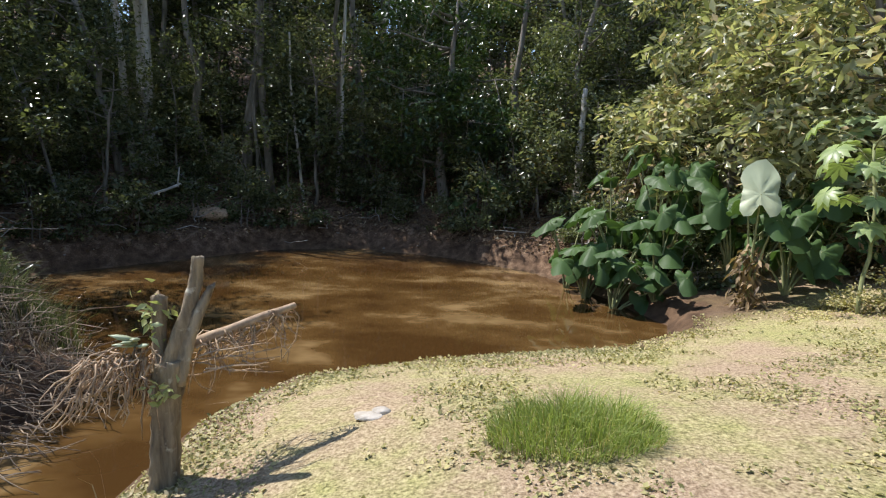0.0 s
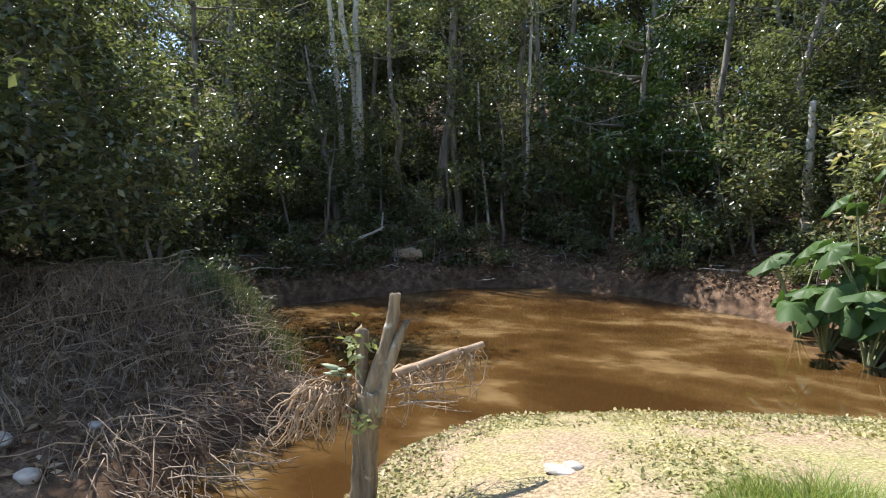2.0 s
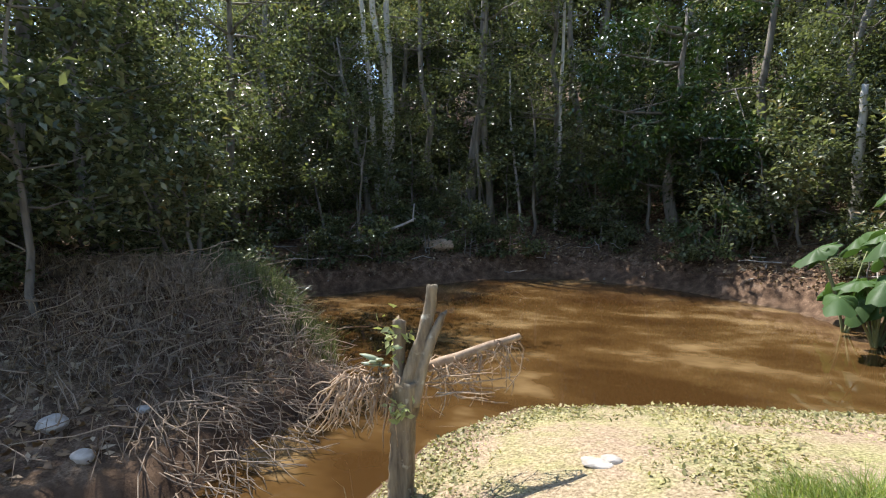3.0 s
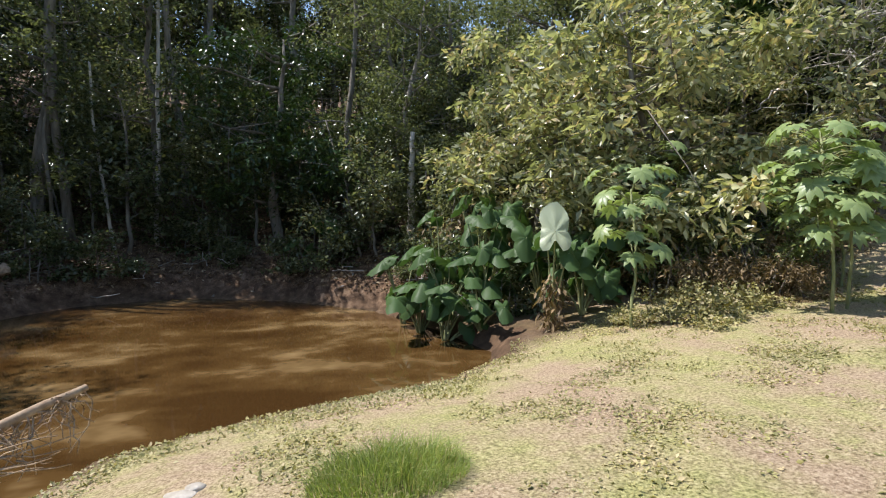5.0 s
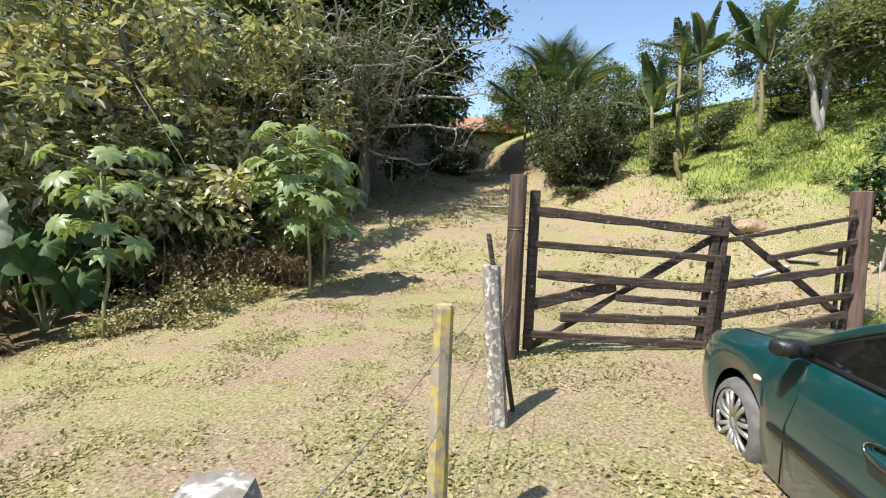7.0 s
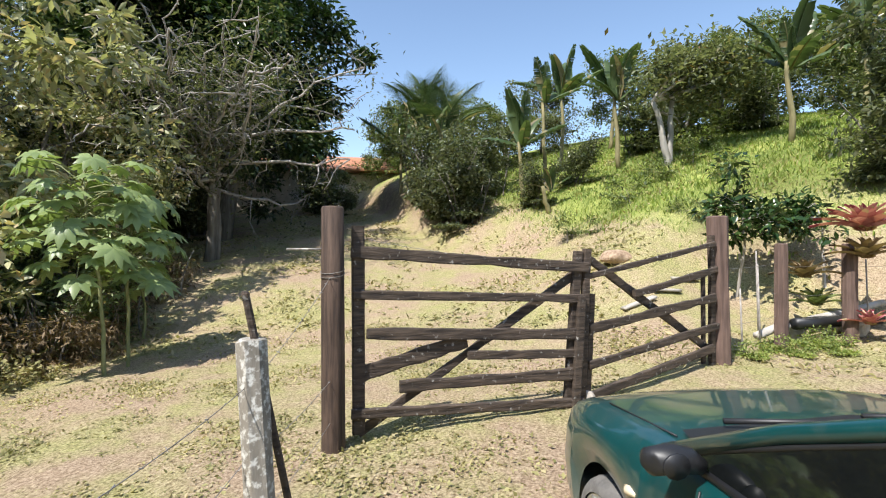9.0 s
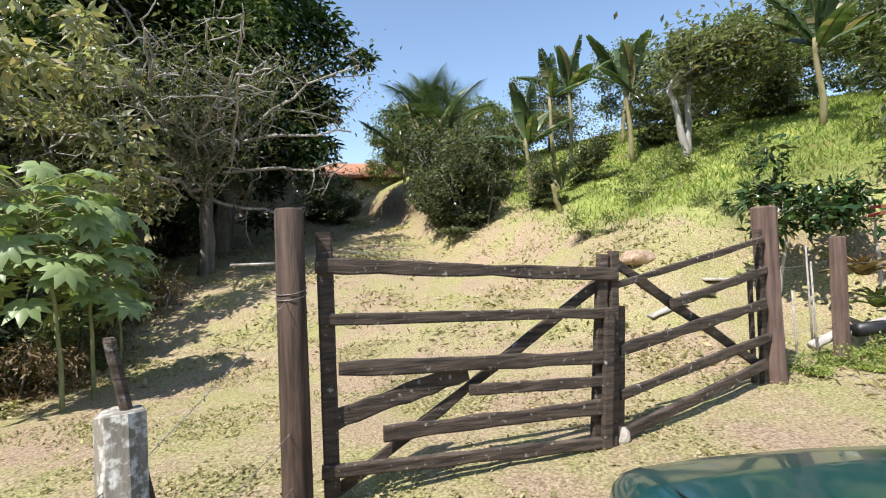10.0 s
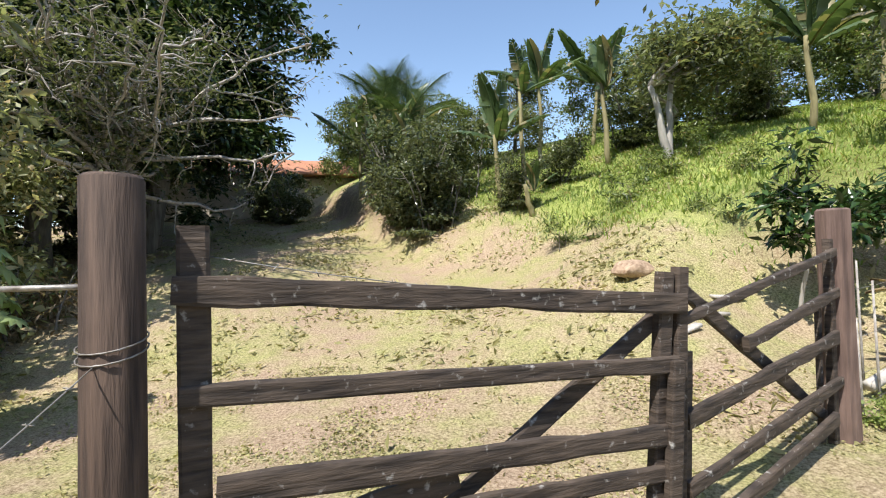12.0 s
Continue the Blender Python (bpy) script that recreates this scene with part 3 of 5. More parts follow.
def build_trunks():
    rng = np.random.default_rng(8)
    def trunk(name, x, y, tall, r, lean, material, label):
        z = height(x, y)
        s = Shape().tube(wander(rng, (0, 0, -0.3), (lean, 0, tall), 12, 0.006 * tall), [r * 1.25, r, r * 0.85, r * 0.6], 10, 0.05, rng)
        solo(name, s.mesh(name, material), label, "tree", pose(x, y, z), "bare-stemmed trees")
    trunk("bare_tree", -7.4, 18.1, 11, 0.17, 0.9, M["bark"], "tall straight grey tree trunk in the woodland")
    trunk("bare_tree", -10.2, 16.6, 12, 0.13, -0.5, M["pale_bark"], "pale tall eucalypt trunk in the woodland")
    trunk("bare_tree", -9.9, 16.7, 12, 0.12, 0.2, M["pale_bark"], "pale tall eucalypt trunk in the woodland")
    trunk("bare_tree", -10.5, 16.5, 12, 0.10, -1.0, M["pale_bark"], "pale tall eucalypt trunk in the woodland")
    trunk("bare_tree", -6.6, 16.9, 6, 0.05, 0.1, M["bark"], "thin grey sapling trunk in the woodland")
    trunk("bare_tree", -4.9, 16.8, 5.5, 0.045, -0.4, M["pale_bark"], "thin crooked pale sapling trunk")
    trunk("bare_tree", -3.9, 17.2, 9, 0.06, 0.4, M["pale_bark"], "thin pale sapling trunk in the woodland")
    trunk("bare_tree", 3.55, 14.6, 3.3, 0.11, 0.1, M["pale_bark"], "bare broken pale trunk among bushes")
    fallen = Shape().tube(wander(rng, (0, 0, 0), (1.9, 1.5, 0.75), 8, 0.05), [0.06, 0.05, 0.035], 7, 0.06, rng)
    fallen.tube([(1.85, 1.45, 0.7), (1.9, 1.5, 1.25)], [0.03, 0.015], 6)
    solo("fallen_branch", fallen.mesh("fallen_branch", M["pale_bark"]), "dead bare branch leaning on the muddy bank", "branch", pose(-9.2, 12.0, height(-9.2, 12.0) + 0.05))
    log = Shape().tube(wander(rng, (0, 0, 0), (0.5, 0.9, 0.35), 6, 0.03), [0.05, 0.03], 7, 0.06, rng)
    solo("fallen_branch", log.mesh("fallen_branch", M["bark"]), "short dark dead branch at the water's edge", "branch", pose(-1.9, 14.4, WATER + 0.03))


build_trunks()

LOQUAT = grow(31, 6.3, 3.1, 0.20, 14500, 0.21, 0.40, M["bark"], M["loquat"], 0.10, 26, 120, 0.60, upward=0.5, droop=0.3, stems=3)
plant("broadleaf_tree", LOQUAT, "sunlit bushy tree with long yellowish green leaves", "tree", 8.4, 9.3, 20, 1.0)
plant("broadleaf_tree", LOQUAT, "sunlit bushy tree with long yellowish green leaves", "tree", 6.2, 11.6, 140, 0.85)
plant("broadleaf_tree", LOQUAT, "sunlit bushy tree with long yellowish green leaves", "tree", 11.2, 10.3, 250, 0.78)
DARK = grow(32, 7.2, 2.9, 0.22, 12000, 0.17, 0.42, M["bark"], M["mango"], 0.14, 20, 90, 0.75, droop=0.3)
plant("dense_tree", DARK, "dense dark green tree over the far bank", "tree", -0.2, 16.6, 0, 1.0)
MANGO = grow(33, 11.5, 4.6, 0.36, 36000, 0.32, 0.42, M["bark"], M["mango"], 0.28, 40, 170, 1.1, droop=0.25)
plant("mango_tree", MANGO, "large dark mango tree beside the track", "tree", 17.9, 11.8, 0, 1.0)
plant("mango_tree", MANGO, "large dark mango tree beside the track", "tree", 24.0, 16.8, 130, 1.0)
plant("mango_tree", MANGO, "large dark mango tree beside the track", "tree", 15.4, 12.6, 250, 0.85)
THICKET = grow(34, 1.7, 1.1, 0.05, 2600, 0.12, 0.4, M["bark"], M["shrub"], 0.02, 14, 34, 0.4, stems=4)
for x, y, turn, size in ((7.2, 8.0, 0, 0.9), (8.6, 7.6, 70, 0.8), (9.4, 7.4, 20, 0.7), (10.6, 8.4, 190, 0.9), (8.8, 6.9, 270, 0.6), (10.0, 8.4, 140, 1.0), (6.3, 9.0, 30, 1.2), (9.2, 9.3, 210, 1.2), (11.6, 9.6, 250, 1.1), (7.6, 9.6, 300, 1.3)):
    plant("shrub", THICKET, "tangled green shrub in the ditch beside the lawn", "shrub", x, y, turn, size, "ditch shrubs")
WILTED = grow(35, 1.5, 0.9, 0.05, 1500, 0.13, 0.3, M["bark"], M["brown_leaf"], 0.022, 14, 30, 0.4, stems=5, droop=0.6)
for x, y, turn, size in ((7.3, 7.1, 0, 0.8), (8.2, 7.0, 80, 0.75), (9.1, 6.8, 160, 0.7), (8.5, 6.3, 20, 0.6), (9.9, 7.2, 290, 0.8), (10.8, 7.8, 120, 0.9), (8.0, 6.6, 330, 0.8), (6.6, 7.6, 230, 0.9), (4.9, 12.6, 40, 1.5)):
    plant("shrub", WILTED, "withered brown shrub at the ditch", "shrub", x, y, turn, size, "withered shrubs")
LOW = grow(36, 0.45, 0.55, 0.02, 1400, 0.06, 0.6, M["green_stem"], M["weed"], 0.008, 10, 24, 0.22, stems=3)
for x, y, turn, size in ((5.9, 5.8, 0, 1.0), (6.6, 5.9, 90, 1.1), (5.3, 6.2, 180, 0.7), (7.4, 6.2, 30, 0.8), (6.9, 6.6, 210, 0.9)):
    plant("weed_clump", LOW, "low light green weed clump at the lawn's edge", "weeds", x, y, turn, size, "weed clumps")


def build_bare_tree():
    """A half-bare tree beside the track, with pale twisted twigs."""
    rng = np.random.default_rng(41)
    wood, twigs, tips = Shape(), Shape(), []
    wood.tube(wander(rng, (0, 0, -0.3), (0, 0, 4.2), 9, 0.05), [0.22, 0.17, 0.14, 0.09], 9, 0.06, rng)
    for i in range(40):
        a, h = rng.uniform(0, 2 * np.pi), rng.uniform(1.6, 4.4)
        far = rng.uniform(1.8, 4.6)
        if i % 2:
            a = rng.uniform(radians(170), radians(300))
        q = np.array([math.cos(a) * far, math.sin(a) * far, h + rng.uniform(-0.4, 2.3)])
        limb = wander(rng, (0, 0, h), q, 9, 0.10)
        twigs.tube(limb, [0.06, 0.04, 0.018], 5)
        for _ in range(7):
            k = rng.integers(3, 9)
            e = limb[k] + rng.normal(size=3) * [0.55, 0.55, 0.4]
            fork = wander(rng, limb[k], e, 5, 0.06)
            twigs.tube(fork, [0.022, 0.009], 4)
            tips.append(e)
            for _ in range(2):
                twigs.tube(wander(rng, fork[3], fork[3] + rng.normal(size=3) * 0.3, 3, 0.03), [0.008, 0.004], 3)
    tips = np.array(tips)
    pts = tips[rng.integers(0, len(tips), 9000)] + rng.normal(size=(9000, 3)) * 0.34
    v, f = leaves(pts, 0.13, 0.42, rng)
    ob = thing("half_bare_tree", "half-bare tree with pale twisted twigs beside the track", "tree", pose(14.36, 9.15, height(14.36, 9.15)))
    part("trunk", wood.mesh("trunk", M["bark"]), ob)
    part("branchwork", twigs.mesh("branchwork", M["twig"]), ob, "pale leafless twigs")
    part("crown", triangles("crown", v, f, M["forest"]), ob)


build_bare_tree()


# ---- broad-leaved plants by the pond ----
def heart_leaf(size, rng, cup=0.18):
    """A broad arrow-shaped blade with sunken veins; its stalk meets it at the origin, its tip is along +y."""
    n, rings = 28, 4
    v, f = [(0, 0, 0)], []
    for r in range(1, rings + 1):
        for i in range(n):
            a = (i + 0.5) / n * 2 * np.pi
            notch = 1 - 0.72 * math.exp(-((a - np.pi) / 0.28) ** 2)
            reach = (0.33 + 0.47 * max(0, math.cos(a)) ** 3 + 0.30 * max(0, -math.cos(a)) ** 1.5) * notch * (1 + 0.035 * math.sin(7 * a) + 0.03 * rng.normal())
            k = r / rings
            ripple = 0.03 * math.cos(8 * a) * k + 0.02 * rng.normal() * k
            v.append((math.sin(a) * reach * k * size, math.cos(a) * reach * k * size, (-cup * k * k * (0.5 + abs(math.sin(a))) + ripple) * size))
    for i in range(n):
        j = (i + 1) % n
        f.append((0, 1 + j, 1 + i))
        for r in range(rings - 1):
            f.append((1 + r * n + i, 1 + r * n + j, 1 + (r + 1) * n + j, 1 + (r + 1) * n + i))
    return Shape().put(v, f).mesh("leaf", M["taro"])


def build_taro():
    rng = np.random.default_rng(51)
    blades_ = [heart_leaf(1.0, rng) for _ in range(5)]
    white = heart_leaf(1.0, rng, 0.05)
    white.materials[0] = M["grey_leaf"]

    def taro(x, y, count, tall, label, spread=1.0, first=None, base=None):
        z = height(x, y) if base is None else base
        ob = thing("taro_plant", label, "plant", pose(x, y, z), "taro plants")
        for i in range(count):
            a = rng.uniform(0, 2 * np.pi)
            if first and i == 0:
                a, reach, h, size = first
            else:
                reach, h, size = rng.uniform(0.15, 0.8) * spread, tall * rng.uniform(0.3, 1.0), rng.uniform(0.34, 0.60)
            top = np.array([math.cos(a) * reach, math.sin(a) * reach, h])
            bow = np.array([math.cos(a) * reach * 0.25, math.sin(a) * reach * 0.25, h * 0.6])
            k = np.linspace(0, 1, 7)[:, None]
            stalk = (1 - k) ** 2 * np.array([0, 0, -0.1]) + 2 * k * (1 - k) * bow + k ** 2 * top
            part("stalk", Shape().tube(stalk, [0.022, 0.016, 0.011], 6).mesh("stalk", M["green_stem"]), ob)
            blade = part("leaf", white if first and i == 0 else blades_[i % 5], ob)
            tilt = 62 if first and i == 0 else rng.uniform(-70, -15)
            turn = math.degrees(a) - 90 + (0 if first and i == 0 else rng.uniform(-50, 50)) + (180 if first and i == 0 else 0)
            blade.matrix_basis = Matrix.Translation(top) @ pose(0, 0, 0, 0, 0, turn) @ pose(0, 0, 0, tilt) @ Matrix.Scale(size, 4)
        return ob

    label = "broad-leaved taro plant with large arrow-shaped leaves at the pond"
    for x, y, count, tall in ((2.7, 9.3, 7, 1.2), (3.2, 9.0, 8, 1.7), (3.3, 9.9, 8, 2.0), (3.9, 8.8, 8, 1.9), (4.1, 9.6, 8, 2.2), (4.7, 9.2, 7, 2.1), (3.6, 8.3, 7, 1.2), (4.8, 8.3, 6, 1.7), (5.4, 8.6, 6, 1.8), (2.5, 10.1, 5, 1.6), (0.9, 14.2, 4, 1.5), (5.9, 8.0, 5, 1.5), (5.2, 7.5, 6, 1.3), (6.2, 8.7, 5, 1.7), (4.3, 10.4, 7, 2.2), (3.0, 8.6, 6, 1.0)):
        taro(x, y, count + 3, tall, label, base=max(height(x, y), WATER - 0.1))
    taro(4.42, 7.1, 3, 1.9, "taro plant with one pale upright leaf and withered stalks", 0.5, (-1.9, 0.2, 1.62, 0.66))
    pts = np.array([4.42, 7.1, height(4.42, 7.1)]) + rng.normal(size=(230, 3)) * [0.10, 0.10, 0.05] + rng.random((230, 1)) * [0, 0, 0.85]
    v, f = leaves(pts, 0.17, 0.3, rng, ahead=np.array([0, 0, -1.0]))
    solo("withered_leaves", triangles("withered_leaves", v, f, M["brown_leaf"]), "withered brown hanging leaves round the taro stalk", "plant", kind="stuff")


build_taro()


def star_leaf(rng):
    """A lobed leaf with seven narrow fingers; the stalk meets it at the origin."""
    s = Shape()
    for i in range(9):
        a = radians(-140 + 35 * i)
        long = 0.5 * (1 - 0.22 * abs(i - 4) / 4)
        d, e = np.array([math.sin(a), math.cos(a), 0]), np.array([math.cos(a), -math.sin(a), 0])
        up = np.array([0, 0, 1.0])
        s.put([(0, 0, 0), d * long * 0.5 + e * 0.105 - up * 0.03, d * long - up * 0.14, d * long * 0.5 - e * 0.105 - up * 0.03, d * long * 0.5 + up * 0.01], [(0, 4, 1), (1, 4, 2), (2, 4, 3), (3, 4, 0)])
    return s.mesh("leaf", M["papaya"])


def build_papayas():
    rng = np.random.default_rng(61)
    kinds = [star_leaf(rng) for _ in range(3)]
    for x, y, tall, count, r, lean in ((5.2, 6.1, 2.05, 22, 0.62, (0.15, 0.35)), (7.70, 5.06, 2.45, 58, 0.72, (-0.08, 0.28)), (8.15, 5.2, 2.05, 36, 0.6, (0.1, 0)), (6.9, 8.3, 2.6, 26, 0.9, (0, 0)), (9.4, 6.2, 1.1, 12, 0.45, (0, 0))):
        z = height(x, y)
        ob = thing("papaya_sapling", "slim papaya sapling with light green lobed leaves", "sapling", pose(x, y, z), "papaya saplings")
        line = wander(rng, (0, 0, -0.1), (*lean, tall), 9, 0.02)
        part("stem", Shape().tube(line, [0.026, 0.020, 0.016], 8, 0.04, rng).mesh("stem", M["green_stem"]), ob)
        for i in range(count):
            a, low = i * 2.4 + rng.normal() * 0.3, (i / count) * tall * 0.44
            foot = line[-1] - [0, 0, low]
            reach = r * rng.uniform(0.45, 1.0)
            top = foot + [math.cos(a) * reach, math.sin(a) * reach, rng.uniform(0.0, 0.35) - low * 0.25]
            leaf = part("leaf", kinds[i % 3], ob)
            leaf.matrix_basis = Matrix.Translation(top) @ pose(0, 0, 0, 0, 0, math.degrees(a) - 90) @ pose(0, 0, 0, rng.uniform(-55, -10)) @ Matrix.Scale(rng.uniform(0.38, 0.64), 4)
            part("leaf_stalk", Shape().tube([foot, (foot + top) / 2 + [0, 0, 0.06], top], [0.009, 0.006], 5).mesh("leaf_stalk", M["green_stem"]), ob)


build_papayas()


# ---- stump at the water ----
def build_stump():
    rng = np.random.default_rng(71)
    z = height(-1.42, 2.75)
    ob = thing("tree_stump", "weathered forked tree stump with hanging dry roots", "stump", pose(-1.42, 2.75, 0))
    wood = Shape()

    def gnarled(points, radii, sides, ridges, seed):
        """A fluted, knotty limb with a broken end."""
        points = np.asarray(points, float)
        steps = 22
        k = np.linspace(0, len(points) - 1, steps)
        line = np.stack([np.interp(k, np.arange(len(points)), points[:, c]) for c in range(3)], 1)
        line[1:-1] = (line[:-2] + 2 * line[1:-1] + line[2:]) / 4
        r = np.interp(np.linspace(0, 1, steps), np.linspace(0, 1, len(radii)), radii)
        a = np.arange(sides) / sides * 2 * np.pi
        ring = []
        for n in range(steps):
            for t in a:
                lump = 1 + 0.16 * math.cos(ridges * t + 0.12 * n + seed) + 0.14 * noise.noise((math.cos(t) * 1.5 + seed, math.sin(t) * 1.5, n * 0.35)) + 0.06 * rng.normal()
                jag = 0.03 * noise.noise((math.cos(t) * 3, math.sin(t) * 3, seed)) if n == steps - 1 else 0.0
                ring.append(line[n] + [math.cos(t) * r[n] * lump, math.sin(t) * r[n] * lump, jag])
        faces = [(n * sides + m, n * sides + (m + 1) % sides, (n + 1) * sides + (m + 1) % sides, (n + 1) * sides + m) for n in range(steps - 1) for m in range(sides)]
        faces += [tuple(range(sides))[::-1], tuple(range((steps - 1) * sides, steps * sides))]
        wood.put(ring, faces)

    gnarled([(-0.01, 0, z - 0.2), (0.02, -0.03, z + 0.08), (0.05, -0.04, -0.2), (0.07, -0.03, 0.02), (0.09, -0.02, 0.2)], [0.125, 0.085, 0.075, 0.082, 0.075], 18, 4, 1.0)
    gnarled([(0.07, -0.03, 0.06), (0.10, 0.0, 0.26), (0.16, 0.09, 0.5), (0.19, 0.14, 0.68), (0.20, 0.15, 0.79)], [0.062, 0.052, 0.044, 0.036, 0.034], 14, 3, 4.0)
    gnarled([(0.13, -0.03, 0.05), (0.17, 0.03, 0.28), (0.23, 0.09, 0.48), (0.29, 0.12, 0.62)], [0.045, 0.042, 0.036, 0.022], 12, 3, 7.0)
    gnarled([(0.03, -0.03, 0.05), (0.015, 0.0, 0.3), (0.0, 0.05, 0.57)], [0.05, 0.036, 0.044], 12, 3, 9.0)
    part("trunk", wood.mesh("trunk", M["stump"]), ob)
    arm = Shape().tube(wander(rng, (0.15, 0.06, 0.26), (0.64, 0.55, 0.40), 7, 0.008), [0.035, 0.032, 0.022], 8, 0.12, rng)
    part("broken_branch", arm.mesh("broken_branch", M["root"]), ob, "split pale broken branch")
    hang = Shape()
    for i in range(60):
        k = rng.random()
        p = np.array([0.18, 0.08, 0.25]) + np.array([0.45, 0.45, 0.14]) * k + rng.normal(size=3) * 0.015
        q = p + [rng.normal() * 0.09, rng.normal() * 0.09, -rng.uniform(0.06, 0.36)]
        hang.tube(wander(rng, p, q, 6, 0.02), [0.005, 0.003], 4)
    for i in range(26):
        p = np.array([0.2, 0.1, 0.2]) + rng.normal(size=3) * [0.1, 0.1, 0.05]
        hang.tube(wander(rng, p, p + [rng.uniform(0.1, 0.4), rng.uniform(0.1, 0.4), rng.uniform(-0.1, 0.08)], 6, 0.015), [0.006, 0.003], 4)
    hang.tube([(0.62, 0.54, 0.4), (0.67, 0.58, 0.3), (0.65, 0.55, 0.15), (0.57, 0.46, 0.02)], [0.006, 0.004], 5)
    part("root_fringe", hang.mesh("root_fringe", M["root"]), ob, "reddish dry hanging roots")
    left = Shape()
    for i in range(90):
        p = np.array([0.04, -0.05, 0.24]) + rng.normal(size=3) * [0.03, 0.03, 0.03]
        p = p - np.array([0.26, 0.24, 0.02]) * rng.random() * np.array([1, 1, -1])
        q = p + [rng.normal() * 0.08 - 0.05, rng.normal() * 0.08 - 0.05, -rng.uniform(0.02, 0.34)]
        left.tube(wander(rng, p, q, 6, 0.022), [0.006, 0.003], 4)
    for i in range(14):
        p = np.array([-0.02, -0.08, 0.2]) + rng.normal(size=3) * 0.04
        left.tube(wander(rng, p, p + [-rng.uniform(0, 0.1), -rng.uniform(0, 0.1), -rng.uniform(0.15, 0.4)], 4, 0.01), [0.016, 0.012, 0.004], 5, flat=0.4)
    part("dry_fern", left.mesh("dry_fern", M["root"]), ob, "matted pale dry roots and withered leaves")
    pts = np.array([0.0, -0.02, 0.45]) + rng.normal(size=(46, 3)) * [0.05, 0.05, 0.07]
    v, f = leaves(pts, 0.075, 0.4, rng, upward=0.5)
    part("sprout", triangles("sprout", v, f, M["epiphyte"]), ob, "small yellowish green sprout")
    pts = np.array([0.09, -0.14, 0.06]) + rng.normal(size=(34, 3)) * [0.05, 0.03, 0.03]
    v, f = leaves(pts, 0.06, 0.5, rng, upward=0.5)
    part("sprout", triangles("sprout", v, f, M["epiphyte"]), ob, "small yellowish green sprout")
    ros = Shape()
    for i in range(7):
        a = radians(150 + 28 * i)
        c = np.array([-0.06, -0.08, 0.30 + 0.02 * (i % 3)])
        d = np.array([math.cos(a), math.sin(a) * 0.8, 0.25])
        ros.tube([c, c + d * 0.06, c + d * 0.11, c + d * 0.145], [0.008, 0.026, 0.024, 0.004], 7, flat=0.45)
    part("rosette", ros.mesh("rosette", M["grey_leaf"]), ob, "greyish fleshy epiphyte rosette")


build_stump()


def on_ground(xy):
    return np.stack([xy[:, 0], xy[:, 1], ground(xy[:, 0], xy[:, 1])], 1)


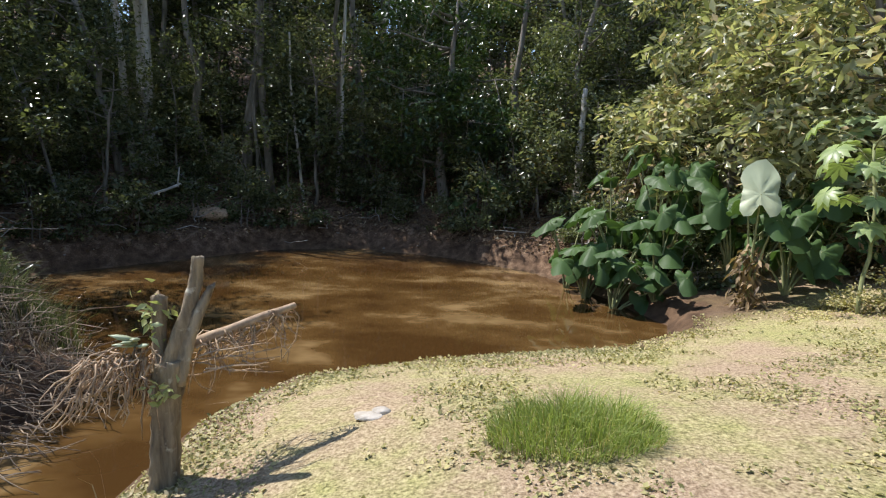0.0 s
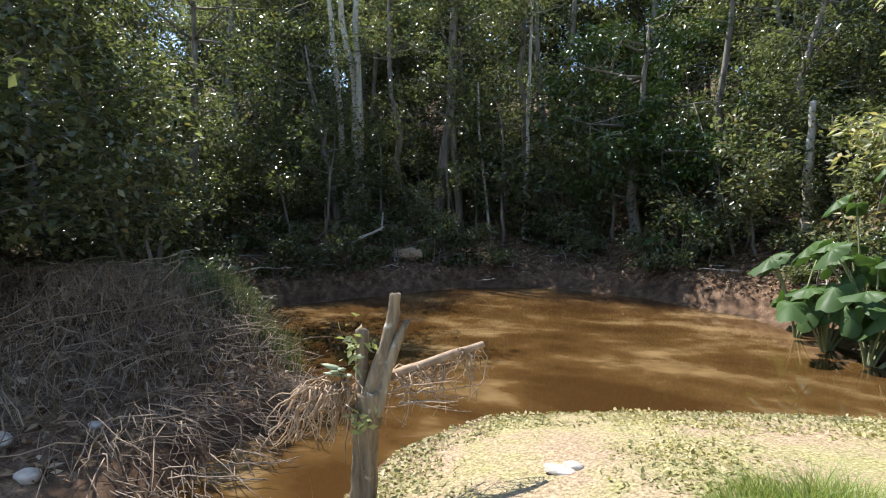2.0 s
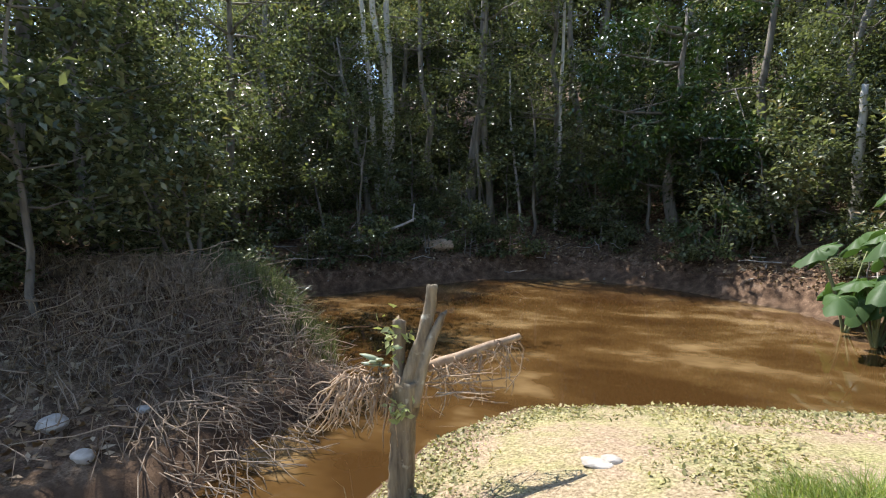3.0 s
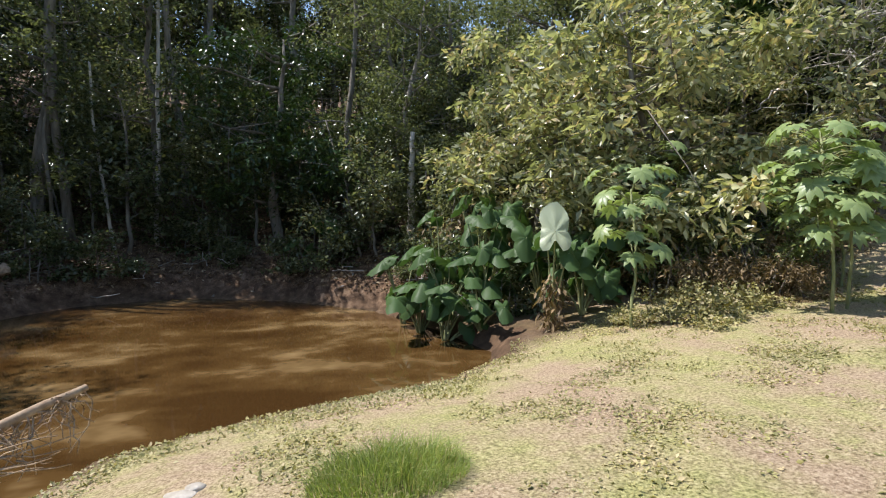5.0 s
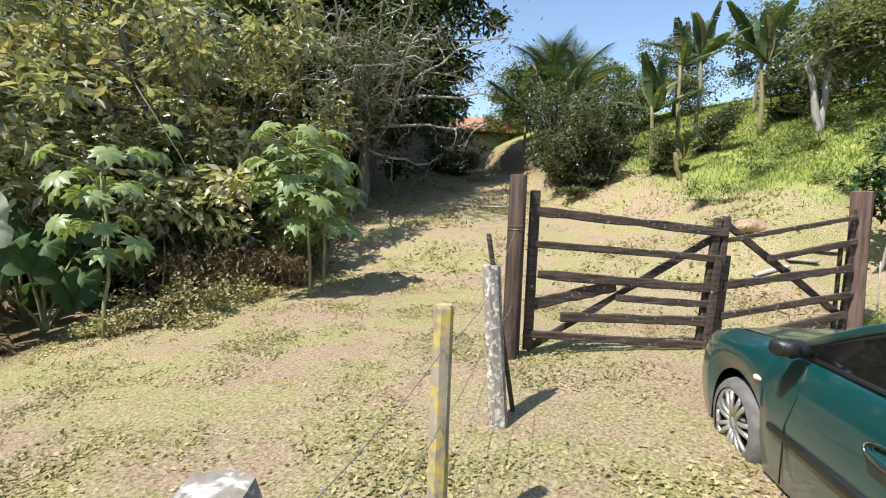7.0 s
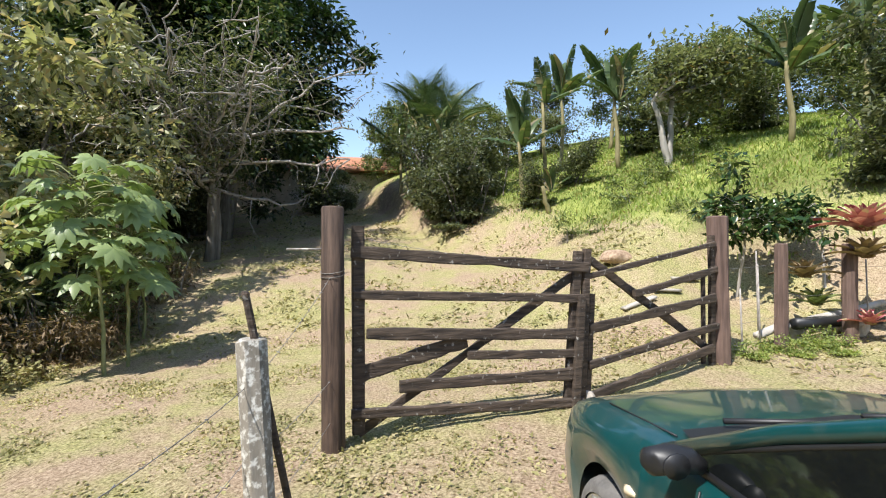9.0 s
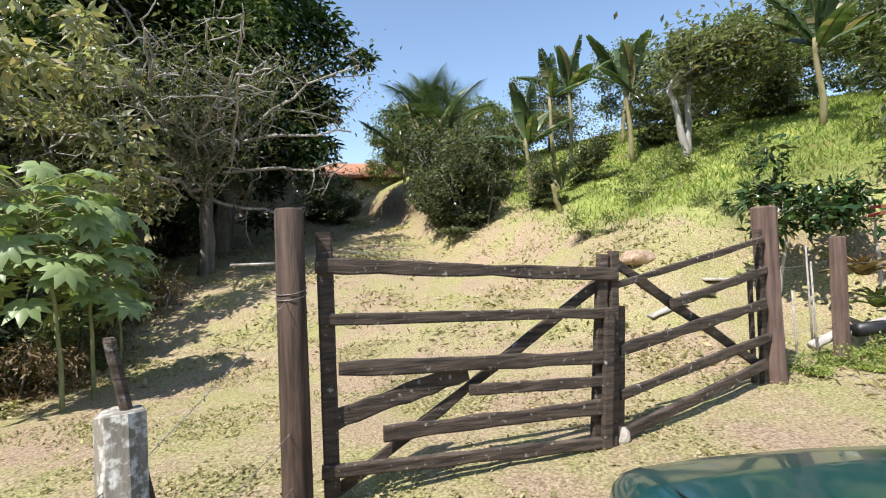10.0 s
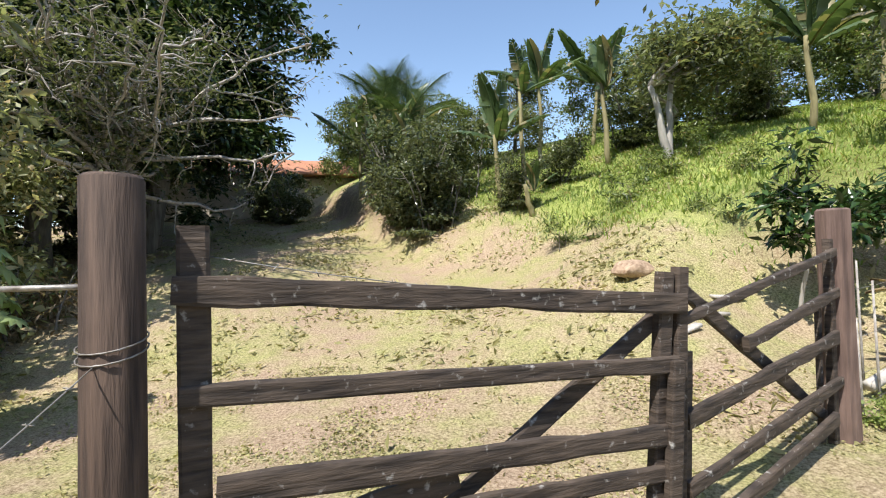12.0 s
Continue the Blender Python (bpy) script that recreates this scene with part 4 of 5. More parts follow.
def build_small_ground_things():
    rng = np.random.default_rng(81)
    # grass tuft in the lawn
    n = 2600
    a, r = rng.uniform(0, 2 * np.pi, n), np.sqrt(rng.random(n))
    xy = np.stack([1.06 + np.cos(a) * r * 0.52, 2.76 + np.sin(a) * r * 0.36], 1)
    p = on_ground(xy)
    lump = np.array([0.75 + 0.6 * noise.noise((u * 7, w * 7, 2)) for u, w in xy])
    out = np.stack([np.cos(a) * r, np.sin(a) * r, 0 * a], 1) * 0.5
    v, f = blades(p, 0.37 * (1 - 0.6 * r ** 2) * lump, 0.005, rng, 0.42, out)
    solo("grass_tuft", triangles("grass_tuft", v, f, M["grass"]), "bright green grass tuft in the dry lawn", "grass")
    # reeds and dead grass on the left bank
    n = 5200
    xy = np.stack([rng.normal(-5.9, 1.25, n), rng.normal(4.5, 1.1, n)], 1)
    xy = xy[shore_distance(xy[:, 0], xy[:, 1]) > 0.05]
    v, f = blades(on_ground(xy), 0.42, 0.009, rng, 0.9, bend=0.9)
    solo("dead_grass", triangles("dead_grass", v, f, M["straw"]), "matted dead brown grass on the bank", "grass", kind="stuff")
    strands = Shape()
    for _ in range(520):
        x, y = rng.normal(-5.4, 1.2), rng.normal(4.2, 1.2)
        if float(shore_distance(np.array([x]), np.array([y]))[0]) < -0.3:
            continue
        q = np.array([x, y, height(x, y) + rng.uniform(0.02, 0.35)])
        strands.tube(wander(rng, q, q + rng.normal(size=3) * [0.35, 0.35, 0.12], 5, 0.03), [0.007, 0.004], 4)
    for _ in range(260):
        x, y = rng.uniform(-4.1, -3.0), rng.uniform(2.4, 4.8)
        q = np.array([x, y, max(height(x, y), WATER) + rng.uniform(0.0, 0.3)])
        strands.tube(wander(rng, q, q + [rng.uniform(0.1, 0.6), rng.normal() * 0.25, -rng.uniform(0.0, 0.25)], 5, 0.03), [0.006, 0.003], 4)
    solo("dry_stalks", strands.mesh("dry_stalks", M["straw"]), "tangled dry stalks hanging over the bank", "grass", kind="stuff")
    n = 2600
    xy = np.stack([rng.normal(-5.2, 0.5, n), rng.normal(5.7, 0.35, n)], 1)
    xy = xy[shore_distance(xy[:, 0], xy[:, 1]) > -0.15]
    v, f = blades(on_ground(xy), 0.62, 0.009, rng, 0.35)
    solo("reed_clump", triangles("reed_clump", v, f, M["forest"]), "dark green grass clump at the water's edge", "grass")
    sticks = Shape()
    for _ in range(150):
        x, y = rng.uniform(-11, 4), rng.uniform(8, 19)
        d = float(shore_distance(np.array([x]), np.array([y]))[0])
        if not 0.1 < d < 5:
            continue
        q = np.array([x, y, height(x, y) + rng.uniform(0.03, 0.2)])
        a = rng.uniform(0, 2 * np.pi)
        far = rng.uniform(0.4, 1.6)
        sticks.tube(wander(rng, q, q + [math.cos(a) * far, math.sin(a) * far, rng.uniform(-0.1, 0.5)], 5, 0.05), [0.016, 0.006], 5)
    solo("fallen_sticks", sticks.mesh("fallen_sticks", M["twig"]), "dead sticks strewn over the far bank", "sticks", kind="stuff")
    # weeds of the lawn
    xy = np.stack([rng.uniform(-2.2, 10.5, 420000), rng.uniform(-4.0, 7.2, 420000)], 1)
    patch = np.array([noise.noise((x * 0.9, y * 0.9, 9)) + 0.6 * noise.noise((x * 3.3, y * 3.3, 4)) for x, y in xy])
    d = shore_distance(xy[:, 0], xy[:, 1])
    near = np.clip(1.2 - np.hypot(xy[:, 0] - 3, xy[:, 1] - 1.5) / 13, 0.2, 1)
    keep = (d > 0.12) & (patch + 0.5 * smooth(1.2, 0.1, d) > rng.uniform(-0.15, 0.75, len(xy))) & (rng.random(len(xy)) < near) & (wooded(xy[:, 0], xy[:, 1]) < 0.4)
    p = on_ground(xy[keep]) + [0, 0, 0.006]
    v, f = leaves(p, 0.031, 0.62, rng, upward=0.72, vary=0.6)
    solo("lawn_weeds", triangles("lawn_weeds", v, f, M["weed"]), "short yellowish weeds across the dry lawn", "weeds", kind="stuff")
    # coarser grass and weeds along the track
    xy = np.stack([rng.uniform(8.5, 27, 110000), rng.uniform(-4, 13, 110000)], 1)
    patch = np.array([noise.noise((x * 0.6, y * 0.6, 19)) + 0.5 * noise.noise((x * 2.1, y * 2.1, 14)) for x, y in xy])
    keep = patch > rng.uniform(-0.1, 0.7, len(xy))
    v, f = leaves(on_ground(xy[keep]) + [0, 0, 0.015], 0.085, 0.4, rng, upward=0.45, vary=0.6)
    solo("track_grass", triangles("track_grass", v, f, M["weed"]), "thin dry grass along the track", "grass", kind="stuff")
    # grass on the hillside
    xy = np.stack([rng.uniform(10.5, 27, 90000), rng.uniform(-14, 3.0, 90000)], 1)
    s = 0.61 * (xy[:, 0] - 9.5) - 0.79 * (xy[:, 1] + 3.0)
    keep = (s > rng.uniform(0.7, 2.0, len(xy))) & (xy[:, 0] > rng.uniform(11.5, 13.5, len(xy)))
    xy = xy[keep]
    clump = np.array([0.10 + 0.13 * max(0.0, noise.noise((x * 0.9, y * 0.9, 5)) + 0.5 * noise.noise((x * 3, y * 3, 6))) for x, y in xy])
    v, f = blades(on_ground(xy), clump, 0.022, rng, 0.7)
    solo("hill_grass", triangles("hill_grass", v, f, M["lush_grass"]), "bright green grass on the hillside", "grass", kind="stuff")
    # fallen leaves under the trees
    xy = np.stack([rng.uniform(-16, 6, 80000), rng.uniform(0, 22, 80000)], 1)
    d = shore_distance(xy[:, 0], xy[:, 1])
    keep = (d > 0.3) & ((wooded(xy[:, 0], xy[:, 1]) > 0.5) | (xy[:, 0] < -3.8)) & (rng.random(len(xy)) < np.clip(1.2 - d / 12, 0.1, 1))
    v, f = leaves(on_ground(xy[keep]) + [0, 0, 0.05], 0.10, 0.45, rng, upward=0.6)
    solo("fallen_leaves", triangles("fallen_leaves", v, f, M["litter"]), "fallen brown leaves on the woodland slope", "leaves", kind="stuff")


build_small_ground_things()


def pebble(name, x, y, r, squash, label, category="stone", material="stone", seed=0, turn=0.0, lift=0.0):
    bm = bmesh.new()
    bmesh.ops.create_icosphere(bm, subdivisions=3, radius=r)
    for v in bm.verts:
        v.co *= 1 + 0.22 * noise.noise(v.co / r * 1.3 + Vector((seed * 3.1, 0, 0)))
        v.co.x, v.co.y, v.co.z = v.co.x * squash[0], v.co.y * squash[1], v.co.z * squash[2]
    me = bpy.data.meshes.new(name)
    bm.to_mesh(me)
    bm.free()
    me.materials.append(M[material])
    solo(name, me, label, category, pose(x, y, height(x, y) + r * squash[2] * 0.55 + lift, 0, 0, turn))


pebble("stone", -0.24, 3.22, 0.065, (1.7, 0.9, 0.4), "pale flat stone lying in the lawn", seed=1)
pebble("stone", -0.16, 3.27, 0.05, (1.4, 0.9, 0.6), "small pale stone lying in the lawn", seed=2)
pebble("stone", 7.44, -0.52, 0.085, (1.0, 1.3, 0.9), "pale stone propping the closed gate", seed=3)
pebble("stone", 11.9, -1.05, 0.22, (0.9, 1.2, 0.6), "tan angular rock on the track bank", material="root", seed=4)
pebble("stone", -4.0, 2.2, 0.09, (1.2, 0.8, 0.6), "pale stone on the shaded bank", seed=5)
pebble("stone", -4.6, 2.3, 0.12, (1.2, 0.9, 0.6), "grey stone on the shaded bank", seed=6)
pebble("stone", -4.3, 2.9, 0.06, (1.2, 0.9, 0.6), "small grey stone on the shaded bank", seed=7)
# pale lump added in place of a sunlit patch of leaf litter
pebble("boulder", -6.9, 14.1, 0.42, (1.4, 0.7, 0.5), "pale earthy lump standing for sunlit leaf litter on the muddy bank", material="root", seed=8)


# ---- fence and gate ----
def build_fence():
    rng = np.random.default_rng(91)

    def post(name, x, y, top, r, material, label, lean=(0, 0), sides=10, rough=0.05, cap=0.012):
        z = height(x, y)
        line = [(0, 0, -0.3), (0, 0, 0.02), (lean[0] * 0.5, lean[1] * 0.5, (top - z) * 0.5), (lean[0], lean[1], top - z - cap), (lean[0], lean[1], top - z)]
        s = Shape().tube(line, [r * 1.08, r * 1.03, r, r, r * 0.86], sides, rough, rng)
        return solo(name, s.mesh(name, material, sides > 8), label, "post", pose(x, y, z), "fence and gate posts")

    post("fence_post", 2.11, 0.18, 1.09, 0.062, M["lichen_post"], "squared fence post crusted with white lichen", sides=6, rough=0.04, cap=0.03)
    post("fence_post", 3.45, 0.52, 1.10, 0.044, M["yellow_post"], "grey fence post with yellow lichen", sides=7)
    post("fence_post", 4.70, 0.73, 1.12, 0.066, M["lichen_post"], "leaning grey fence post with white lichen", (0.12, 0.15), sides=7)
    post("fence_stick", 4.95, 0.72, 1.33, 0.017, M["plank"], "thin dark stick tied beside a fence post", (-0.145, 0.18), sides=7)
    post("gate_post", 6.12, 1.17, 1.82, 0.080, M["gate_post"], "thick round dark wooden gate post", sides=16, rough=0.025)
    post("gate_post", 8.97, -1.95, 1.87, 0.105, M["red_post"], "thick reddish brown wooden gate post", (-0.03, 0.04), sides=8, rough=0.03)
    post("fence_post", 9.75, -2.78, 1.58, 0.075, M["red_post"], "weathered brown fence post with wires", sides=8)
    post("fence_post", 10.05, -3.6, 1.58, 0.085, M["red_post"], "weathered fence post with bromeliads growing on it", sides=8)

    def wire(a, b, sag=0.03, barbs=True, label="rusty barbed wire strand of the fence"):
        a, b = np.array(a, float), np.array(b, float)
        k = np.linspace(0, 1, 10)[:, None]
        line = a + (b - a) * k - np.array([0, 0, 1]) * sag * 4 * k * (1 - k)
        s = Shape().tube(line, [0.0019], 5)
        if barbs:
            for q in np.arange(0.08, np.linalg.norm(b - a), 0.13) / np.linalg.norm(b - a):
                p = a + (b - a) * q - np.array([0, 0, 1]) * sag * 4 * q * (1 - q)
                for _ in range(2):
                    e = unit(rng.normal(size=3)) * 0.014
                    s.tube([p - e, p + e], [0.0022, 0.001], 4)
        solo("barbed_wire", s.mesh("barbed_wire", M["wire"]), label, "wire", group="fence wires")

    posts = [(2.11, 0.18), (3.46, 0.51), (4.80, 0.87), (6.12, 1.17)]
    for (ax, ay), (bx, by) in zip(posts, posts[1:]):
        for za, zb in ((0.92, 0.93), (0.6, 0.62), (0.3, 0.33)):
            wire((ax, ay, za), (bx, by, zb if bx < 6 else zb + 0.42 * (za > 0.9)))
    wire((6.32, 1.04, 1.60), (7.33, -0.44, 1.40), 0.04)
    right = [(8.97, -1.95), (9.82, -2.82), (10.05, -3.6), (11.2, -5.6)]
    for (ax, ay), (bx, by) in zip(right, right[1:]):
        for z in (0.45, 0.68, 0.95, 1.3):
            wire((ax, ay, z), (bx, by, z + 0.06), 0.02, False)
    ring = Shape()
    for z in (1.34, 1.37):
        a = np.linspace(0, 2 * np.pi, 18)
        ring.tube(np.stack([6.12 + 0.085 * np.cos(a), 1.17 + 0.085 * np.sin(a), z + 0.02 * np.cos(a)], 1), [0.0026], 5)
    solo("wire_loop", ring.mesh("wire_loop", M["wire"]), "wire wound round the gate post", "wire")
    peg = Shape().tube([(6.12, 1.17, 1.52), (5.98, 1.45, 1.52)], [0.008], 7)
    solo("iron_peg", peg.mesh("iron_peg", M["wire"]), "iron peg through the gate post", "peg")


build_fence()


def build_gate():
    rng = np.random.default_rng(95)

    def leaf(name, foot_a, foot_b, boards, stiles, label):
        a, b = np.array([*foot_a, 0.0]), np.array([*foot_b, 0.0])
        ob = thing(name, label, "gate", pose(*foot_a, 0), "double field gate")
        ahead = (b - a) / np.linalg.norm(b - a)
        face = np.cross(ahead, [0, 0, 1])

        def spot(k, z, out=0.0):
            return (b - a) * k + face * out + np.array([0, 0, z])

        for kind, k0, z0, k1, z1, wide, thick, out in boards:
            part(kind, Shape().board(spot(k0, z0, out), spot(k1, z1, out), wide * 0.84, thick, face, rng, 12, 0.09).mesh(kind, M["plank"], False), ob)
        for k, z0, z1, wide, thick, out, lean in stiles:
            part("stile", Shape().board(spot(k, z0, out), spot(k + lean, z1, out), wide * 0.9, thick, face, rng, wear=0.04).mesh("stile", M["plank"], False), ob)
        return ob

    leaf("field_gate", (6.30, 1.06), (7.36, -0.50), [
        ("rail", -0.03, 1.50, 1.03, 1.36, 0.10, 0.035, 0.035), ("rail", -0.02, 1.19, 1.0, 1.10, 0.085, 0.035, 0.035), ("rail", 0.03, 0.90, 1.0, 0.80, 0.10, 0.035, 0.035),
        ("rail", 0.45, 0.69, 0.98, 0.64, 0.075, 0.03, 0.033), ("rail", 0.16, 0.50, 0.98, 0.47, 0.10, 0.035, 0.036), ("rail", -0.03, 0.33, 1.0, 0.23, 0.09, 0.04, 0.036),
        ("brace", 0.0, 0.16, 0.98, 1.30, 0.085, 0.03, -0.033), ("brace", 0.0, 0.60, 0.45, 0.80, 0.13, 0.03, 0.0)],
        [(0.0, 0.17, 1.69, 0.10, 0.055, 0.0, 0.0), (0.93, 0.17, 1.50, 0.085, 0.05, 0.0, 0.06), (1.0, 0.16, 1.52, 0.075, 0.05, 0.005, 0.035), (0.955, 0.2, 1.12, 0.08, 0.04, 0.055, 0.035)],
        "weathered dark plank gate leaf with lichen, closed")
    leaf("field_gate", (7.46, -0.57), (8.86, -1.84), [
        ("rail", -0.03, 1.28, 1.0, 1.57, 0.06, 0.035, 0.035), ("rail", 0.30, 1.10, 1.02, 1.30, 0.075, 0.035, 0.033), ("rail", -0.02, 0.83, 1.0, 1.0, 0.095, 0.035, 0.035),
        ("rail", -0.02, 0.52, 1.03, 0.70, 0.085, 0.035, 0.035), ("rail", -0.02, 0.25, 0.97, 0.47, 0.095, 0.04, 0.035), ("brace", 0.0, 1.45, 0.99, 0.45, 0.09, 0.03, -0.033)],
        [(-0.02, 0.16, 1.13, 0.075, 0.05, 0.0, 0.035), (1.0, 0.15, 1.66, 0.085, 0.05, 0.0, 0.0), (0.95, 0.3, 1.25, 0.06, 0.03, -0.04, 0.0)],
        "weathered sagging plank gate leaf with lichen, closed")


build_gate()


# ---- parked car ----
def build_car():
    car = thing("car", "dark green hatchback parked on the grass before the gate", "car", pose(4.143, -1.82, 0.0, 0, 0, 20.5) @ Matrix.Diagonal((1, 1, 0.91, 1)))
    half = 0.83
    wheels = (1.32, -1.25)

    def hood(x):
        return float(np.interp(x, [-2.05, -1.9, 0.75, 1.1, 1.6, 1.9, 2.0, 2.06], [0.80, 0.92, 0.95, 0.93, 0.87, 0.79, 0.70, 0.54]))

    def low(x):
        z = 0.19
        for w in wheels:
            if abs(x - w) < 0.36:
                z = max(z, 0.30 + math.sqrt(0.36 ** 2 - (x - w) ** 2) * 0.98)
        return z

    def wide(x):
        return half * float(np.interp(x, [-2.05, -1.8, -1.2, 1.3, 1.7, 1.95, 2.06], [0.80, 0.95, 1.0, 1.0, 0.98, 0.92, 0.80]))

    stations = sorted(set(np.round(np.concatenate([np.linspace(-2.05, 2.06, 46)] + [w + 0.361 * np.sin(np.linspace(-np.pi / 2, np.pi / 2, 17)) for w in wheels]), 4)))
    rows = []
    for x in stations:
        h, w, b = hood(x), wide(x), low(x)
        side = [(w * 0.95, b), (w * 0.985, b + (h - b) * 0.25), (w * 1.0, b + (h - b) * 0.5), (w * 0.985, b + (h - b) * 0.75), (w * 0.95, h - 0.05), (w * 0.90, h - 0.012), (w * 0.82, h + 0.006), (w * 0.5, h + 0.028), (0, h + 0.038)]
        rows.append([(x, y, z) for y, z in side] + [(x, -y, z) for y, z in side[-2::-1]])
    m = len(rows[0])
    f = [(i * m + j, (i + 1) * m + j, (i + 1) * m + j + 1, i * m + j + 1) for i in range(len(rows) - 1) for j in range(m - 1)]
    f += [tuple(range(m)), tuple(range((len(rows) - 1) * m, len(rows) * m))[::-1]]
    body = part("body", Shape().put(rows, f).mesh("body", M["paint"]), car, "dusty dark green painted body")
    # cabin: roof shell and pillars over tinted windows
    outline = [(0.86, 0.93), (0.45, 1.14), (0.05, 1.315), (-0.3, 1.355), (-0.9, 1.345), (-1.35, 1.27), (-1.75, 0.95)]

    def cabin_half(z):
        return half * float(np.interp(z, [0.9, 1.36], [0.925, 0.70]))

    def span(points, material, name, label, lift=0.0, cols=7, inset=0.0):
        g = []
        for x, z in points:
            w = cabin_half(z) - inset
            for c in np.linspace(-1, 1, cols):
                g.append((x + 0.05 * (1 - c * c) * (1 if x > 0 else -0.4), c * w, z + lift + 0.03 * (1 - c * c)))
        q = [(i * cols + j, i * cols + j + 1, (i + 1) * cols + j + 1, (i + 1) * cols + j) for i in range(len(points) - 1) for j in range(cols - 1)]
        return part(name, Shape().put(g, q).mesh(name, material), car, label)

    span([(0.10, 1.295), (0.05, 1.315), (-0.3, 1.355), (-0.9, 1.345), (-1.30, 1.285)], M["paint"], "roof", "dark green painted roof", 0.008)
    span([(0.84, 0.935), (0.45, 1.14), (0.10, 1.295)], M["glass"], "windshield", "dark tinted windshield", inset=0.05)
    span([(-1.30, 1.285), (-1.35, 1.27), (-1.72, 0.96)], M["glass"], "rear_window", "dark tinted rear window", inset=0.05)
    for s in (1, -1):
        def rail(points, r, name, material, label, flat=1.0):
            line = [(x, s * cabin_half(z) + (0.0 if len(p) < 3 else p[2]), z) for p in points for x, z in [p[:2]]]
            return part(name, Shape().tube(line, [r], 8, flat=flat).mesh(name, material), car, label)

        rail([(0.90, 0.915), (0.48, 1.14), (0.08, 1.31), (-0.3, 1.35), (-0.9, 1.34), (-1.33, 1.275), (-1.74, 0.95)], 0.030, "roof_rail", M["paint"], "green painted pillar and roof edge")
        rail([(-0.30, 0.93), (-0.36, 1.34)], 0.026, "pillar", M["black"], "black door pillar")
        rail([(0.84, 0.935), (0.0, 0.945), (-0.9, 0.95), (-1.68, 0.955)], 0.014, "window_trim", M["black"], "black window trim")
        rail([(0.78, 0.96), (0.44, 1.12), (0.06, 1.285), (-0.3, 1.32), (-0.9, 1.315), (-1.28, 1.255)], 0.010, "window_seal", M["black"], "black window seal")
        for name, pts in (("side_window", [(0.80, 0.945), (0.44, 1.125), (0.06, 1.29), (-0.31, 1.325), (-0.29, 0.945)]), ("side_window", [(-0.33, 0.945), (-0.37, 1.325), (-0.9, 1.32), (-1.28, 1.26), (-1.62, 0.955)])):
            g = [(x, s * (cabin_half(z) + 0.004), z) for x, z in pts]
            g2 = [(x, s * (cabin_half(z) - 0.002), z) for x, z in pts]
            n = len(g)
            q = [tuple(range(n)), tuple(range(2 * n - 1, n - 1, -1))] + [(i, (i + 1) % n, n + (i + 1) % n, n + i) for i in range(n)]
            part(name, Shape().put(g + g2, q).mesh(name, M["glass"], False), car, "dark tinted side window")
        # door handle, molding, mirror, marker lamp
        part("door_handle", Shape().tube([(-0.02, s * (half + 0.002), 0.72), (0.03, s * (half + 0.03), 0.725), (0.12, s * (half + 0.03), 0.73), (0.17, s * (half + 0.002), 0.73)], [0.011, 0.014, 0.011], 8).mesh("door_handle", M["paint"]), car, "green door handle with bright edge")
        ring = np.linspace(0, 2 * np.pi, 20)
        part("handle_recess", Shape().tube(np.stack([0.075 + 0.125 * np.cos(ring), 0 * ring + s * (half * 0.998), 0.725 + 0.045 * np.sin(ring)], 1), [0.005], 5).mesh("handle_recess", M["chrome"]), car, "bright rim round the handle")
        part("side_molding", Shape().tube([(0.86, s * half * 1.002, 0.50), (0.3, s * half * 1.003, 0.50), (-0.85, s * half * 1.003, 0.50)], [0.012, 0.016, 0.012], 6, flat=1.8).mesh("side_molding", M["black"]), car, "black rubbing strip")
        for xs in ((0.72, 0.66), (-0.36, -0.36)):
            part("door_gap", Shape().tube([(xs[0], s * half * 1.0, 0.24), (xs[0], s * half * 1.001, 0.56), (xs[1], s * half * 0.985, 0.74), (xs[1] - 0.01, s * half * 0.955, 0.90)], [0.004], 5).mesh("door_gap", M["black"]), car, "dark gap of the door")
        part("marker_lamp", Shape().tube([(0.98, s * half * 0.985, 0.715), (1.02, s * half * 0.995, 0.715), (1.06, s * half * 0.985, 0.715)], [0.012, 0.024, 0.012], 9, flat=0.9).mesh("marker_lamp", M["amber"]), car, "small pale marker lamp")
        mir = part("mirror", Shape().tube([(0.670, s * 0.77, 0.965), (0.680, s * 0.81, 0.985), (0.685, s * 0.86, 0.99), (0.675, s * 0.925, 0.988), (0.665, s * 0.935, 0.988)], [0.025, 0.045, 0.05, 0.045, 0.025], 14, flat=0.95).mesh("mirror", M["black"]), car, "black door mirror")
        part("mirror_glass", Shape().tube([(0.634, s * 0.87, 0.988), (0.629, s * 0.87, 0.988)], [0.042, 0.04], 12).mesh("mirror_glass", M["black"]), mir, "mirror glass")
        part("headlamp", Shape().tube([(1.90, s * 0.70, 0.60), (1.96, s * 0.58, 0.60), (2.02, s * 0.40, 0.59)], [0.05, 0.065, 0.05], 10).mesh("headlamp", M["lens"]), car, "clear headlamp")
        for w in wheels:
            wheel = part("wheel", Shape().tube([(w, s * 0.62, 0.30), (w, s * 0.70, 0.30)], [0.2, 0.2], 20).mesh("wheel", M["black"]), car, "road wheel")
            k = np.linspace(0, np.pi, 9)
            outer = [(0.225 + 0.075 * math.sin(t) ** 0.6 if 0 < t < np.pi else 0.225, s * (0.725 - 0.085 * math.cos(t))) for t in k]
            n = 36
            g = [(w + r * math.cos(a), y, 0.30 + r * math.sin(a)) for a in np.arange(n) / n * 2 * np.pi for r, y in outer]
